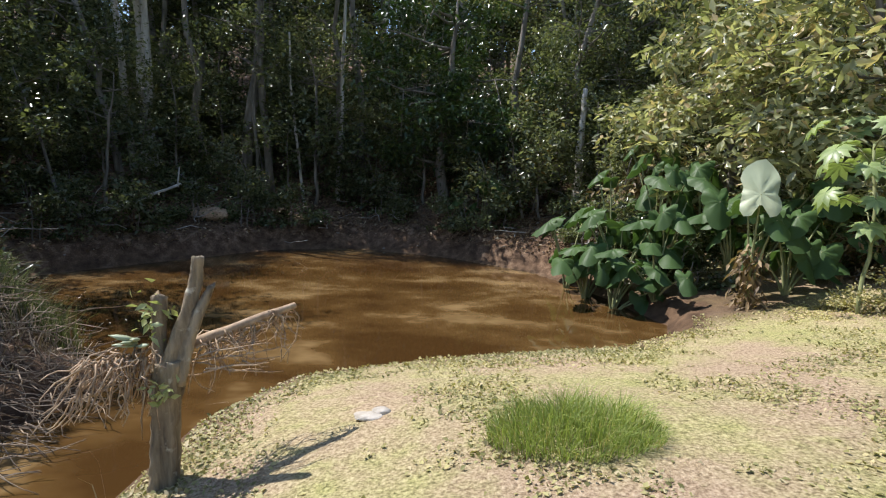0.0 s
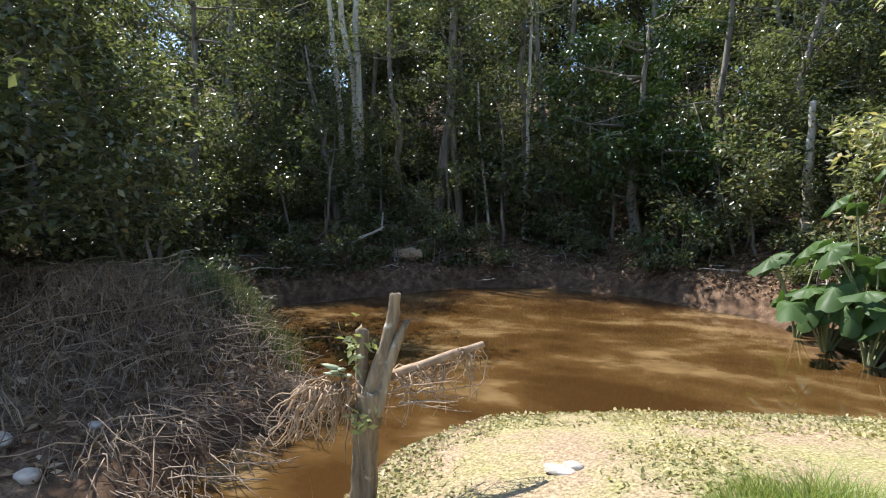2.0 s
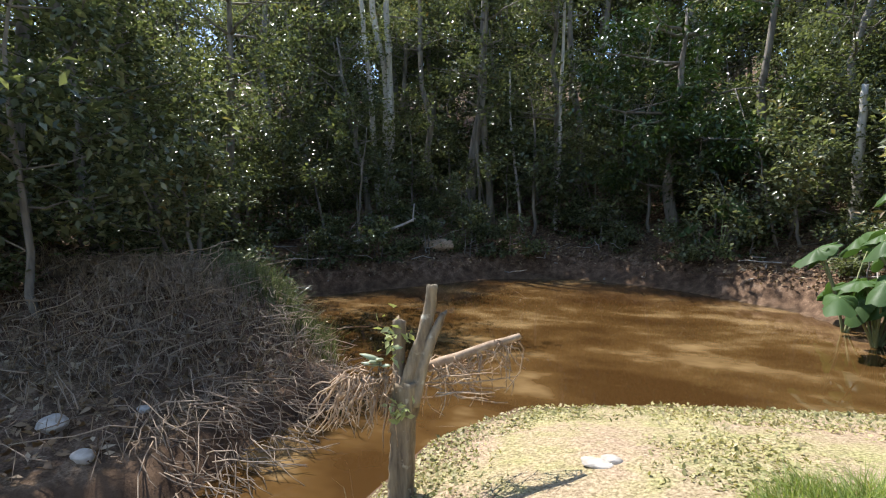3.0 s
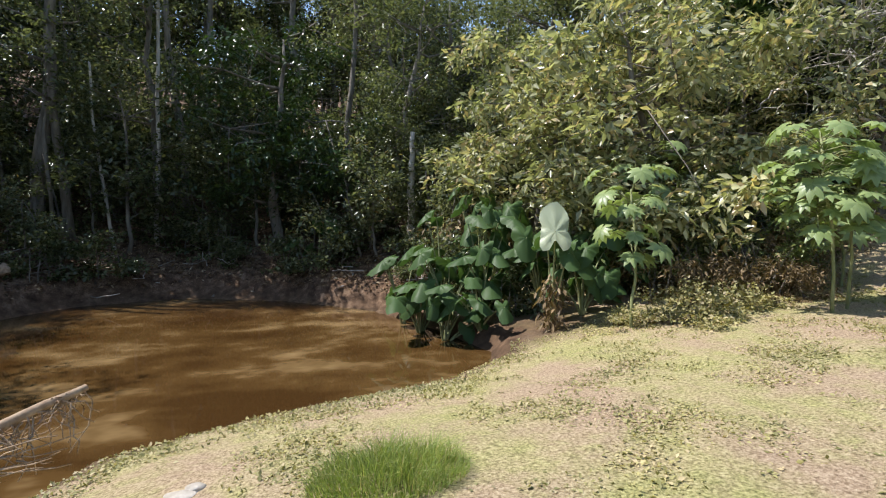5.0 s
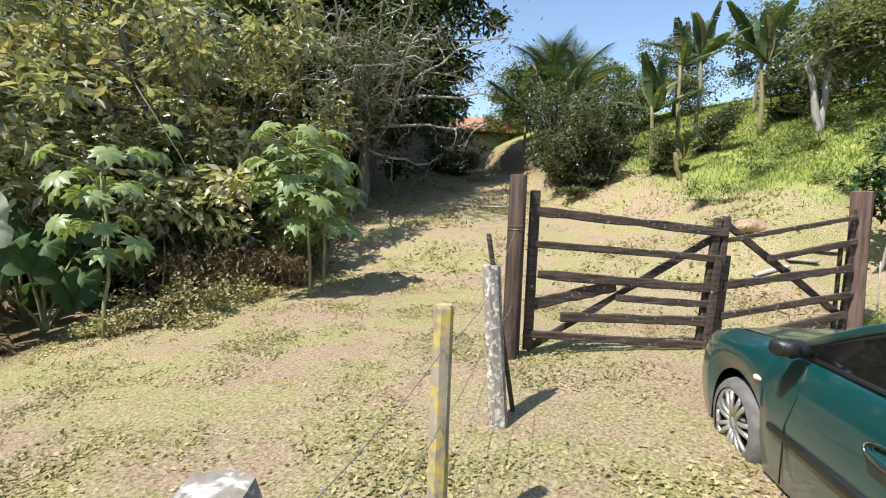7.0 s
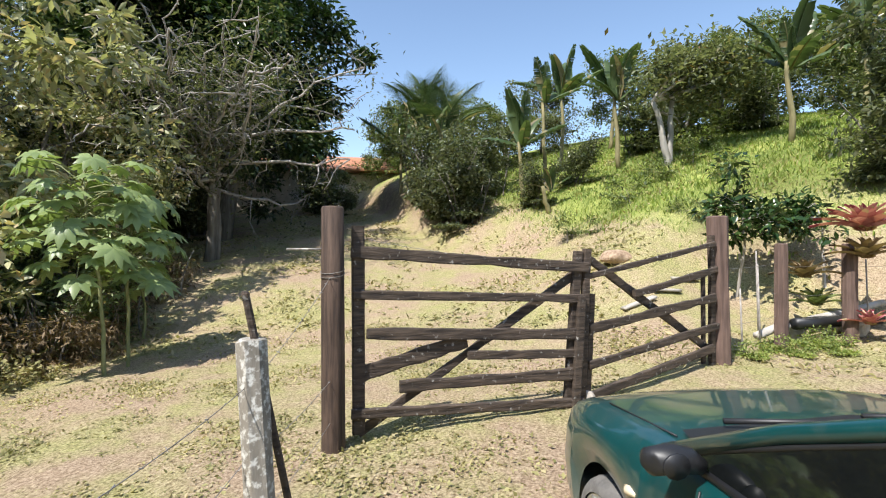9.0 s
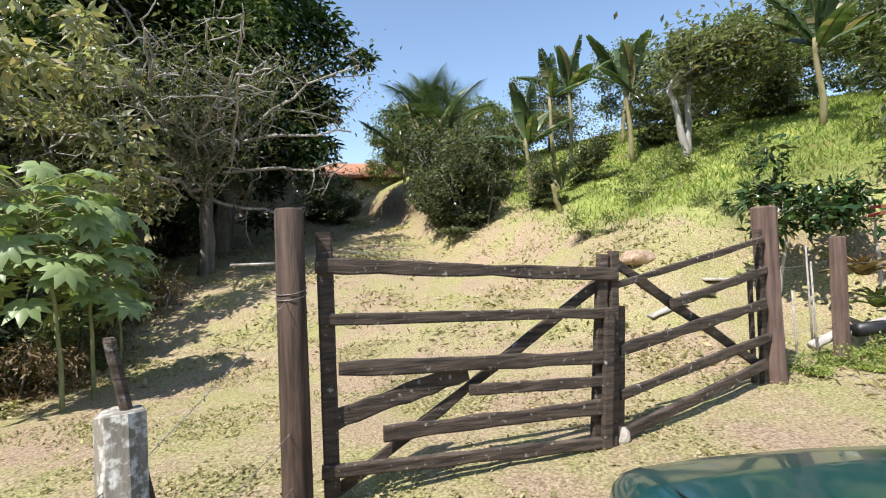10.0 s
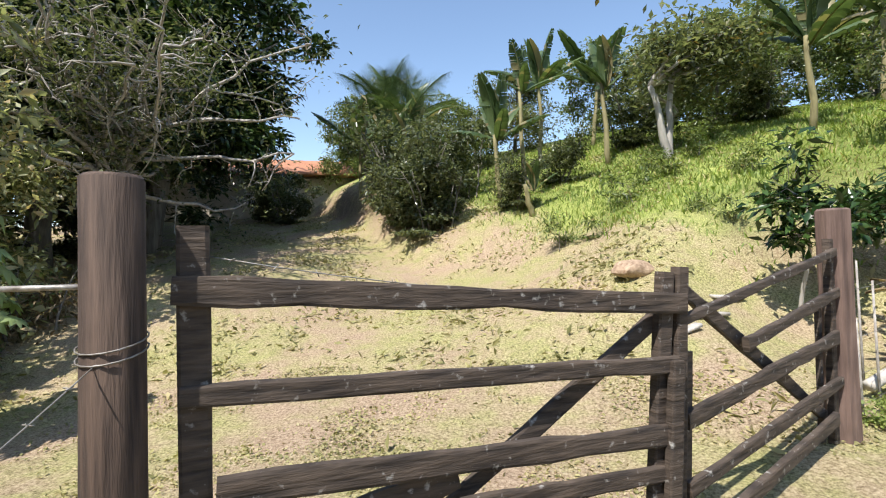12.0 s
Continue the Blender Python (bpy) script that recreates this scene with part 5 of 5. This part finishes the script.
            q = [(i * 9 + j, i * 9 + j + 1, ((i + 1) % n) * 9 + j + 1, ((i + 1) % n) * 9 + j) for i in range(n) for j in range(8)]
            part("tyre", Shape().put(g, q).mesh("tyre", M["rubber"]), wheel, "dusty worn tyre")
            rim = Shape()
            a = np.linspace(0, 2 * np.pi, 37)
            rim.tube(np.stack([w + 0.215 * np.cos(a), 0 * a + s * 0.79, 0.30 + 0.215 * np.sin(a)], 1), [0.016], 6)
            for i in range(7):
                t = i / 7 * 2 * np.pi + 0.3
                d = np.array([math.cos(t), 0, math.sin(t)])
                e = np.array([-math.sin(t), 0, math.cos(t)])
                for o in (-0.022, 0.022):
                    rim.tube([np.array([w, s * 0.785, 0.30]) + d * 0.04 + e * o * 0.5, np.array([w, s * 0.80, 0.30]) + d * 0.13 + e * o, np.array([w, s * 0.79, 0.30]) + d * 0.21 + e * o * 1.6], [0.017, 0.015, 0.017], 6)
            rim.tube([(w, s * 0.74, 0.30), (w, s * 0.80, 0.30)], [0.055, 0.04], 14)
            part("rim", rim.mesh("rim", M["alloy"]), wheel, "silver spoked alloy rim")
    part("cowl", Shape().put([(0.80, -0.68, 0.955), (0.80, 0.68, 0.955), (0.97, 0.66, 0.965), (1.0, 0, 0.99), (0.97, -0.66, 0.965), (0.84, 0, 1.0)], [(0, 5, 3, 4), (5, 1, 2, 3)]).mesh("cowl", M["black"]), car, "black cowl below the windshield")
    for y0, y1 in ((0.52, -0.05), (0.0, -0.56)):
        part("wiper", Shape().tube([(0.95, y0, 1.0), (0.86, (y0 + y1) / 2, 1.02), (0.84, y1, 1.02)], [0.012, 0.009, 0.006], 6).mesh("wiper", M["black"]), car, "black wiper arm")
    part("hood_gap", Shape().tube([(0.95, 0.69, 0.95), (1.5, 0.685, 0.89), (1.9, 0.60, 0.79)], [0.004], 5).mesh("hood_gap", M["black"]), car, "dark gap of the bonnet")
    part("hood_gap", Shape().tube([(0.95, -0.69, 0.95), (1.5, -0.685, 0.89), (1.9, -0.60, 0.79)], [0.004], 5).mesh("hood_gap", M["black"]), car, "dark gap of the bonnet")
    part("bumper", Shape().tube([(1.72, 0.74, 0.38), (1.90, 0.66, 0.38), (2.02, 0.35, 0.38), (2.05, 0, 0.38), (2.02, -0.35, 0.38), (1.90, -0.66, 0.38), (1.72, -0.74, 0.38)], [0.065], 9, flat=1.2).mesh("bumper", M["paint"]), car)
    for y in (0.38, -0.38):
        part("seat", Shape().tube([(-0.05, y, 0.55), (-0.15, y, 0.8), (-0.22, y, 1.1), (-0.22, y, 1.2)], [0.2, 0.22, 0.16, 0.08], 10, flat=0.5).mesh("seat", M["seat"]), car, "dark cloth seat")


def glass_material():
    m, t, p = nodes_of("tinted_glass")
    p.inputs["Base Color"].default_value = (0.006, 0.007, 0.007, 1)
    p.inputs["Specular IOR Level"].default_value = 0.3
    p.inputs["Roughness"].default_value = 0.04
    p.inputs["Transmission Weight"].default_value = 0.06
    p.inputs["IOR"].default_value = 1.45
    return m


M["glass"] = glass_material()
build_car()


# ---- hillside ----
def banana_leaf(rng, long, wide, torn):
    """An arched blade of strips either side of a rib, along +y."""
    s = Shape()
    n = 22
    k = np.linspace(0, 1, n + 1)
    bow = rng.uniform(0.12, 0.55)
    y, z = long * (k - 0.12 * bow * k ** 3), long * (0.22 * k - bow * k ** 2.2 * 0.75)
    for side in (1, -1):
        run = []
        for i in range(n + 1):
            w = wide * 0.5 * max(0.02, math.sin(np.pi * (0.05 + 0.93 * k[i]))) ** 0.6
            drop = (0.25 + 0.06 * rng.normal()) * w
            run.append(((0, y[i], z[i]), (side * w * 0.6, y[i] + 0.02 * long, z[i] + 0.06 * w), (side * w, y[i] + 0.035 * long, z[i] - drop)))
            if len(run) > 1 and (i == n or rng.random() < torn):
                m = len(run)
                s.put(run, [(3 * q + c, 3 * q + 3 + c, 3 * q + 4 + c, 3 * q + 1 + c) for q in range(m - 1) for c in (0, 1)])
                run = [((0, y[i], z[i]), (side * w * 0.6, y[i] + 0.028 * long, z[i] - 0.02 * w), (side * w, y[i] + 0.05 * long, z[i] - drop - 0.35 * w * rng.random()))]
    s.tube(np.stack([0 * y, y, z - 0.01], 1)[::3], [0.02, 0.006], 5)
    return s.mesh("leaf", M["banana"])


def build_hill():
    rng = np.random.default_rng(101)
    blades_ = [banana_leaf(rng, 1.0, 0.30, torn) for torn in (0.03, 0.1, 0.25, 0.5)]

    def banana(x, y, tall, count, long, label, steep=0.0, stem=0.06):
        z = height(x, y)
        tall, count, long = tall * 0.72, max(6, count - 1), long * 0.78
        ob = thing("banana_plant", label, "banana plant", pose(x, y, z), "banana plants")
        part("stem", Shape().tube(wander(rng, (0, 0, -0.1), (rng.normal() * 0.1, rng.normal() * 0.1, tall), 7, 0.02), [stem * 1.2, stem, stem * 0.7], 9, 0.04, rng).mesh("stem", M["banana_stem"]), ob)
        for i in range(count):
            a = i * 137.5 + rng.uniform(-25, 25)
            leaf = part("leaf", blades_[rng.integers(0, 4)], ob)
            leaf.matrix_basis = Matrix.Translation((0, 0, tall - 0.15)) @ pose(0, 0, 0, 0, 0, a) @ pose(0, 0, 0, (rng.uniform(48, 74) if i % 2 else rng.uniform(5, 40)) + steep * 0.5) @ Matrix.Scale(long * rng.uniform(0.7, 1.15), 4)
        return ob

    label = "banana plant with broad torn leaves on the slope"
    for x, y, tall, count, long, steep in ((15.9, -5.0, 2.5, 9, 2.0, 8), (23.2, 7.0, 3.0, 8, 2.6, 28), (22.0, 5.6, 2.8, 8, 2.4, 25), (21.0, 4.6, 2.2, 7, 2.2, 20), (24.5, 5.0, 2.7, 8, 2.6, 20), (19.6, 3.4, 1.6, 7, 1.8, 20),
                                           (17.8, 1.2, 2.3, 9, 2.0, 8), (19.0, 0.6, 3.6, 8, 1.7, 18), (20.6, 0.2, 3.6, 9, 2.3, 12), (18.0, -1.48, 2.9, 7, 1.7, 12), (21.5, -1.4, 3.0, 8, 2.2, 10), (17.6, -7.2, 3.0, 8, 2.3, 10), (19.3, -8.4, 3.4, 9, 2.4, 10), (16.2, 0.3, 0.9, 6, 0.9, 10)):
        banana(x, y, tall, count, long, label, steep)
    # palm-like fronds in the cutting
    frond = Shape()
    for i in range(44):
        k = i / 44
        for side in (1, -1):
            w = 0.42 * math.sin(np.pi * (0.1 + 0.85 * k))
            y0, z0 = k * 1.0, 0.35 * k - 0.5 * k * k
            frond.put([(0, y0, z0), (side * w, y0 + 0.18, z0 - 0.10), (0, y0 + 0.018, z0)], [(0, 1, 2)])
    frond.tube([(0, k, 0.35 * k - 0.5 * k * k - 0.005) for k in np.linspace(0, 1, 8)], [0.014, 0.004], 5)
    frond_mesh = frond.mesh("frond", M["banana"])
    for x, y, tall in ((22.6, 4.9, 2.0), (23.6, 6.0, 2.4)):
        ob = thing("palm", "feathery palm beside the track cutting", "palm", pose(x, y, height(x, y)))
        part("stem", Shape().tube([(0, 0, -0.1), (0.03, 0, tall)], [0.10, 0.07], 8).mesh("stem", M["bark"]), ob)
        for i in range(12):
            part("frond", frond_mesh, ob).matrix_basis = Matrix.Translation((0, 0, tall)) @ pose(0, 0, 0, 0, 0, i * 137.5) @ pose(0, 0, 0, rng.uniform(25, 80)) @ Matrix.Scale(rng.uniform(1.7, 2.3), 4)

    # forked pale tree with a round crown
    wood, tips = Shape(), []
    for dx, dy, top in ((-0.2, 0.5, 1.55), (0.1, -0.1, 1.7)):
        line = wander(rng, (0, 0, -0.2), (dx, dy, top), 7, 0.04)
        wood.tube(line, [0.10, 0.075, 0.055], 9, 0.05, rng)
        for _ in range(7):
            e = line[-1] + rng.normal(size=3) * [0.7, 0.7, 0.35] + [0, -0.5, 0.45]
            wood.tube(wander(rng, line[-1], e, 5, 0.06), [0.05, 0.015], 5)
            tips.append(e)
    tips = np.array(tips)
    pts = tips[rng.integers(0, len(tips), 4200)] + rng.normal(size=(4200, 3)) * [0.42, 0.42, 0.28]
    v, f = leaves(pts, 0.17, 0.45, rng)
    ob = thing("forked_tree", "tree with a forked whitish trunk on the hillside", "tree", pose(16.83, -2.6, height(16.83, -2.6)))
    part("trunk", wood.mesh("trunk", M["pale_bark"]), ob)
    part("crown", triangles("crown", v, f, M["forest_grey"]), ob)

    round_tree = grow(111, 4.6, 2.3, 0.12, 9000, 0.19, 0.45, M["bark"], M["shrub"], 0.10, 20, 80, 0.7)
    dark_tree = grow(112, 4.4, 2.2, 0.10, 9000, 0.18, 0.45, M["bark"], M["forest_grey"], 0.10, 20, 80, 0.7)
    for i, (x, y, turn, size) in enumerate(((19.5, -4.4, 0, 0.6), (21.5, -5.6, 90, 0.7), (23.5, -4.2, 200, 0.72), (25.0, -7.6, 40, 0.8), (26.0, -2.0, 10, 0.75), (25.5, 1.2, 70, 0.72), (24.0, -10.5, 150, 0.8), (20.5, -8.6, 260, 0.6), (27.0, -5.0, 300, 0.8), (23.8, 2.6, 120, 0.55), (28.0, 5.0, 60, 0.65), (17.4, -8.2, 20, 0.45), (29, 9, 0, 0.8), (33, 12, 90, 0.9), (36, 8, 180, 0.9))):
        plant("hill_tree", (round_tree, round_tree, dark_tree)[i % 3], "rounded leafy tree on the grassy hillside", "tree", x, y, turn, size, "hillside trees")
    bush = grow(113, 2.3, 1.1, 0.05, 4600, 0.15, 0.45, M["bark"], M["forest"], 0.03, 14, 44, 0.45, stems=4)
    for x, y, turn, size in ((17.3, 2.75, 0, 0.8), (18.2, 3.1, 80, 1.05), (19.4, 3.9, 150, 1.2), (20.8, 4.7, 300, 1.1), (22.3, 5.9, 220, 1.0), (18.6, 2.2, 10, 0.6), (16.8, 0.6, 60, 0.5), (17.6, -0.4, 100, 0.55), (19.4, -2.2, 170, 0.8), (21.0, 2.6, 20, 0.9), (18.6, -5.4, 30, 0.7), (19.0, 14.0, 10, 1.2), (20.6, 15.6, 70, 1.2), (22.2, 17.0, 160, 1.3), (24.2, 18.8, 240, 1.3), (17.4, 13.2, 200, 1.1), (17.2, 15.8, 30, 1.3), (15.5, 14.2, 100, 1.2), (14.4, 15.4, 260, 1.3), (26.5, 12.0, 40, 1.0), (28.0, 13.2, 90, 1.1), (29.5, 14.2, 130, 1.0), (25.0, 11.0, 200, 0.8), (12.6, -5.6, 60, 0.8), (13.6, -6.6, 0, 1.0)):
        plant("bush", bush, "leafy green bush beside the track and hillside", "bush", x, y, turn, size, "hillside bushes")
    mound = grow(114, 0.5, 0.5, 0.02, 900, 0.1, 0.3, M["bark"], M["shrub"], 0.01, 8, 18, 0.25, stems=3)
    for x, y, turn, size in ((15.0, -1.6, 0, 1.1), (15.8, -2.4, 50, 0.9), (14.2, -0.6, 100, 0.8), (16.4, -3.3, 160, 0.8), (14.6, -3.2, 220, 0.7), (12.9, -2.5, 70, 0.6)):
        plant("low_bush", mound, "low scrubby bush in the hillside grass", "bush", x, y, turn, size, "low hillside bushes")

    # coffee bush behind the fence
    coffee = grow(115, 1.45, 0.34, 0.74, 1500, 0.10, 0.42, M["pale_bark"], M["coffee"], 0.018, 16, 34, 0.20, stems=2, droop=0.15)
    plant("coffee_bush", coffee, "small coffee bush with dark glossy leaves", "bush", 11.0, -3.1, 0, 1.42)
    weeds = grow(116, 0.4, 0.45, 0.02, 1100, 0.06, 0.55, M["green_stem"], M["grass"], 0.007, 9, 22, 0.2)
    for x, y, turn, size in ((9.25, -2.3, 0, 0.5), (9.5, -2.6, 70, 0.55), (9.75, -3.0, 130, 0.6), (9.85, -3.35, 200, 0.55), (9.4, -2.9, 260, 0.45), (9.6, -3.3, 310, 0.5)):
        plant("weed_clump", weeds, "yellowish green weed clump along the fence foot", "weeds", x, y, turn, size, "fence weeds")
    pipe = Shape().tube([(9.85, -2.95, 0.62), (10.1, -3.3, 0.62), (10.5, -4.1, 0.64)], [0.07, 0.07], 14)
    solo("pipe", pipe.mesh("pipe", M["black"]), "black pipe lying across the stones behind the fence", "pipe")

    # bromeliads on the fence post
    strap = Shape()
    for side in (1, -1):
        for i in range(6):
            k0, k1 = i / 6, (i + 1) / 6
            w0, w1 = (0.10 * (1 - k ** 2.2) + 0.004 for k in (k0, k1))
            p0, p1 = (np.array([0, 0.5 * k, 0.22 * k - 0.22 * k * k]) for k in (k0, k1))
            strap.put([p0, p1, p1 + [side * w1, 0, 0.03], p0 + [side * w0, 0, 0.03]], [(0, 1, 2, 3)])
    straps = {"pink": strap.mesh("leaf", M["pink"]), "shrub": None}
    straps["shrub"] = straps["pink"].copy()
    straps["shrub"].materials[0] = M["shrub"]
    straps["dry"] = straps["pink"].copy()
    straps["dry"].materials[0] = M["brown_leaf"]
    for x, y, z, count, size, tone in ((10.05, -3.75, 1.72, 30, 1.05, "pink"), (9.9, -3.7, 1.40, 20, 0.8, "dry"), (9.95, -3.75, 0.62, 14, 0.6, "pink"), (10.25, -3.2, 1.15, 18, 0.75, "dry"), (10.3, -3.35, 0.8, 16, 0.7, "shrub")):
        ob = thing("bromeliad", {"pink": "pink-red bromeliad rosette on a fence post", "dry": "withered brown bromeliad rosette at a fence post", "shrub": "green bromeliad rosette at a fence post"}[tone], "bromeliad", pose(x, y, z), "bromeliads")
        for i in range(count):
            part("leaf", straps[tone], ob).matrix_basis = pose(0, 0, 0, 0, 0, i * 137.5) @ pose(0, 0, 0, 72 * i / count + 4) @ Matrix.Scale(size * (1.1 - 0.5 * i / count), 4)

    # planks and pipes lying about
    prng = np.random.default_rng(121)
    for a, b, label in (((11.4, -1.85, 0.04), (11.65, -2.25, 0.04), "pale sawn board lying on the track bank"), ((10.4, -1.05, 0.04), (10.7, -1.5, 0.04), "pale weathered board lying on the ground"), ((10.9, -1.5, 0.04), (11.1, -1.9, 0.04), "pale weathered board lying on the ground")):
        a, b = (np.array([p[0], p[1], height(p[0], p[1]) + p[2]]) for p in (a, b))
        solo("board", Shape().board(a, b, 0.11, 0.04, (0, 0, 1), prng).mesh("board", M["pale_bark"]), label, "board", group="loose boards")
    a, b = (np.array([p[0], p[1], height(p[0], p[1]) + 0.12]) for p in ((9.7, -2.5), (10.7, -4.2)))
    solo("log", Shape().tube(wander(prng, a, b, 8, 0.02), [0.05, 0.045], 10, 0.05, prng).mesh("log", M["pale_bark"]), "pale felled log behind the fence", "log")
    for x, y, tall in ((9.3, -2.25, 0.75), (9.55, -2.5, 1.0), (9.95, -2.6, 1.1), (10.3, -3.9, 0.9)):
        solo("stake", Shape().tube([(0, 0, -0.1), (0.02, 0.02, tall)], [0.012, 0.009], 6).mesh("stake", M["twig"]), "thin pale stake in the fence line", "stake", pose(x, y, height(x, y)), "thin stakes")
    pebble("boulder", 10.2, -3.05, 0.15, (1.2, 0.9, 0.8), "pale rounded rock behind the fence", seed=21)
    pebble("boulder", 10.3, -3.75, 0.16, (1.0, 0.9, 1.0), "pale rounded rock behind the fence", seed=22)


build_hill()


def build_house():
    x, y = 33.0, 17.0
    z = height(x, y)
    ob = thing("house", "low house with clay tile roof beyond the track", "house", pose(x, y, z, 0, 0, -62))
    walls = Shape().board((-6, 0, 1.25), (6, 0, 1.25), 3.2, 5.0, (0, 1, 0), np.random.default_rng(3), 2, 0.0)
    part("wall", walls.mesh("wall", M["wall"], False), ob)
    roof = Shape().put([(-6.6, -3.3, 2.7), (6.6, -3.3, 2.7), (6.6, 0, 4.0), (-6.6, 0, 4.0), (-6.6, 3.3, 2.7), (6.6, 3.3, 2.7), (-6.6, -3.3, 2.6), (6.6, -3.3, 2.6), (-6.6, 3.3, 2.6), (6.6, 3.3, 2.6)],
                       [(0, 1, 2, 3), (3, 2, 5, 4), (6, 7, 1, 0), (4, 5, 9, 8), (6, 8, 9, 7), (0, 3, 4, 8, 6), (1, 7, 9, 5, 2)])
    part("roof", roof.mesh("roof", M["roof"], False), ob, "orange clay tile roof")


build_house()
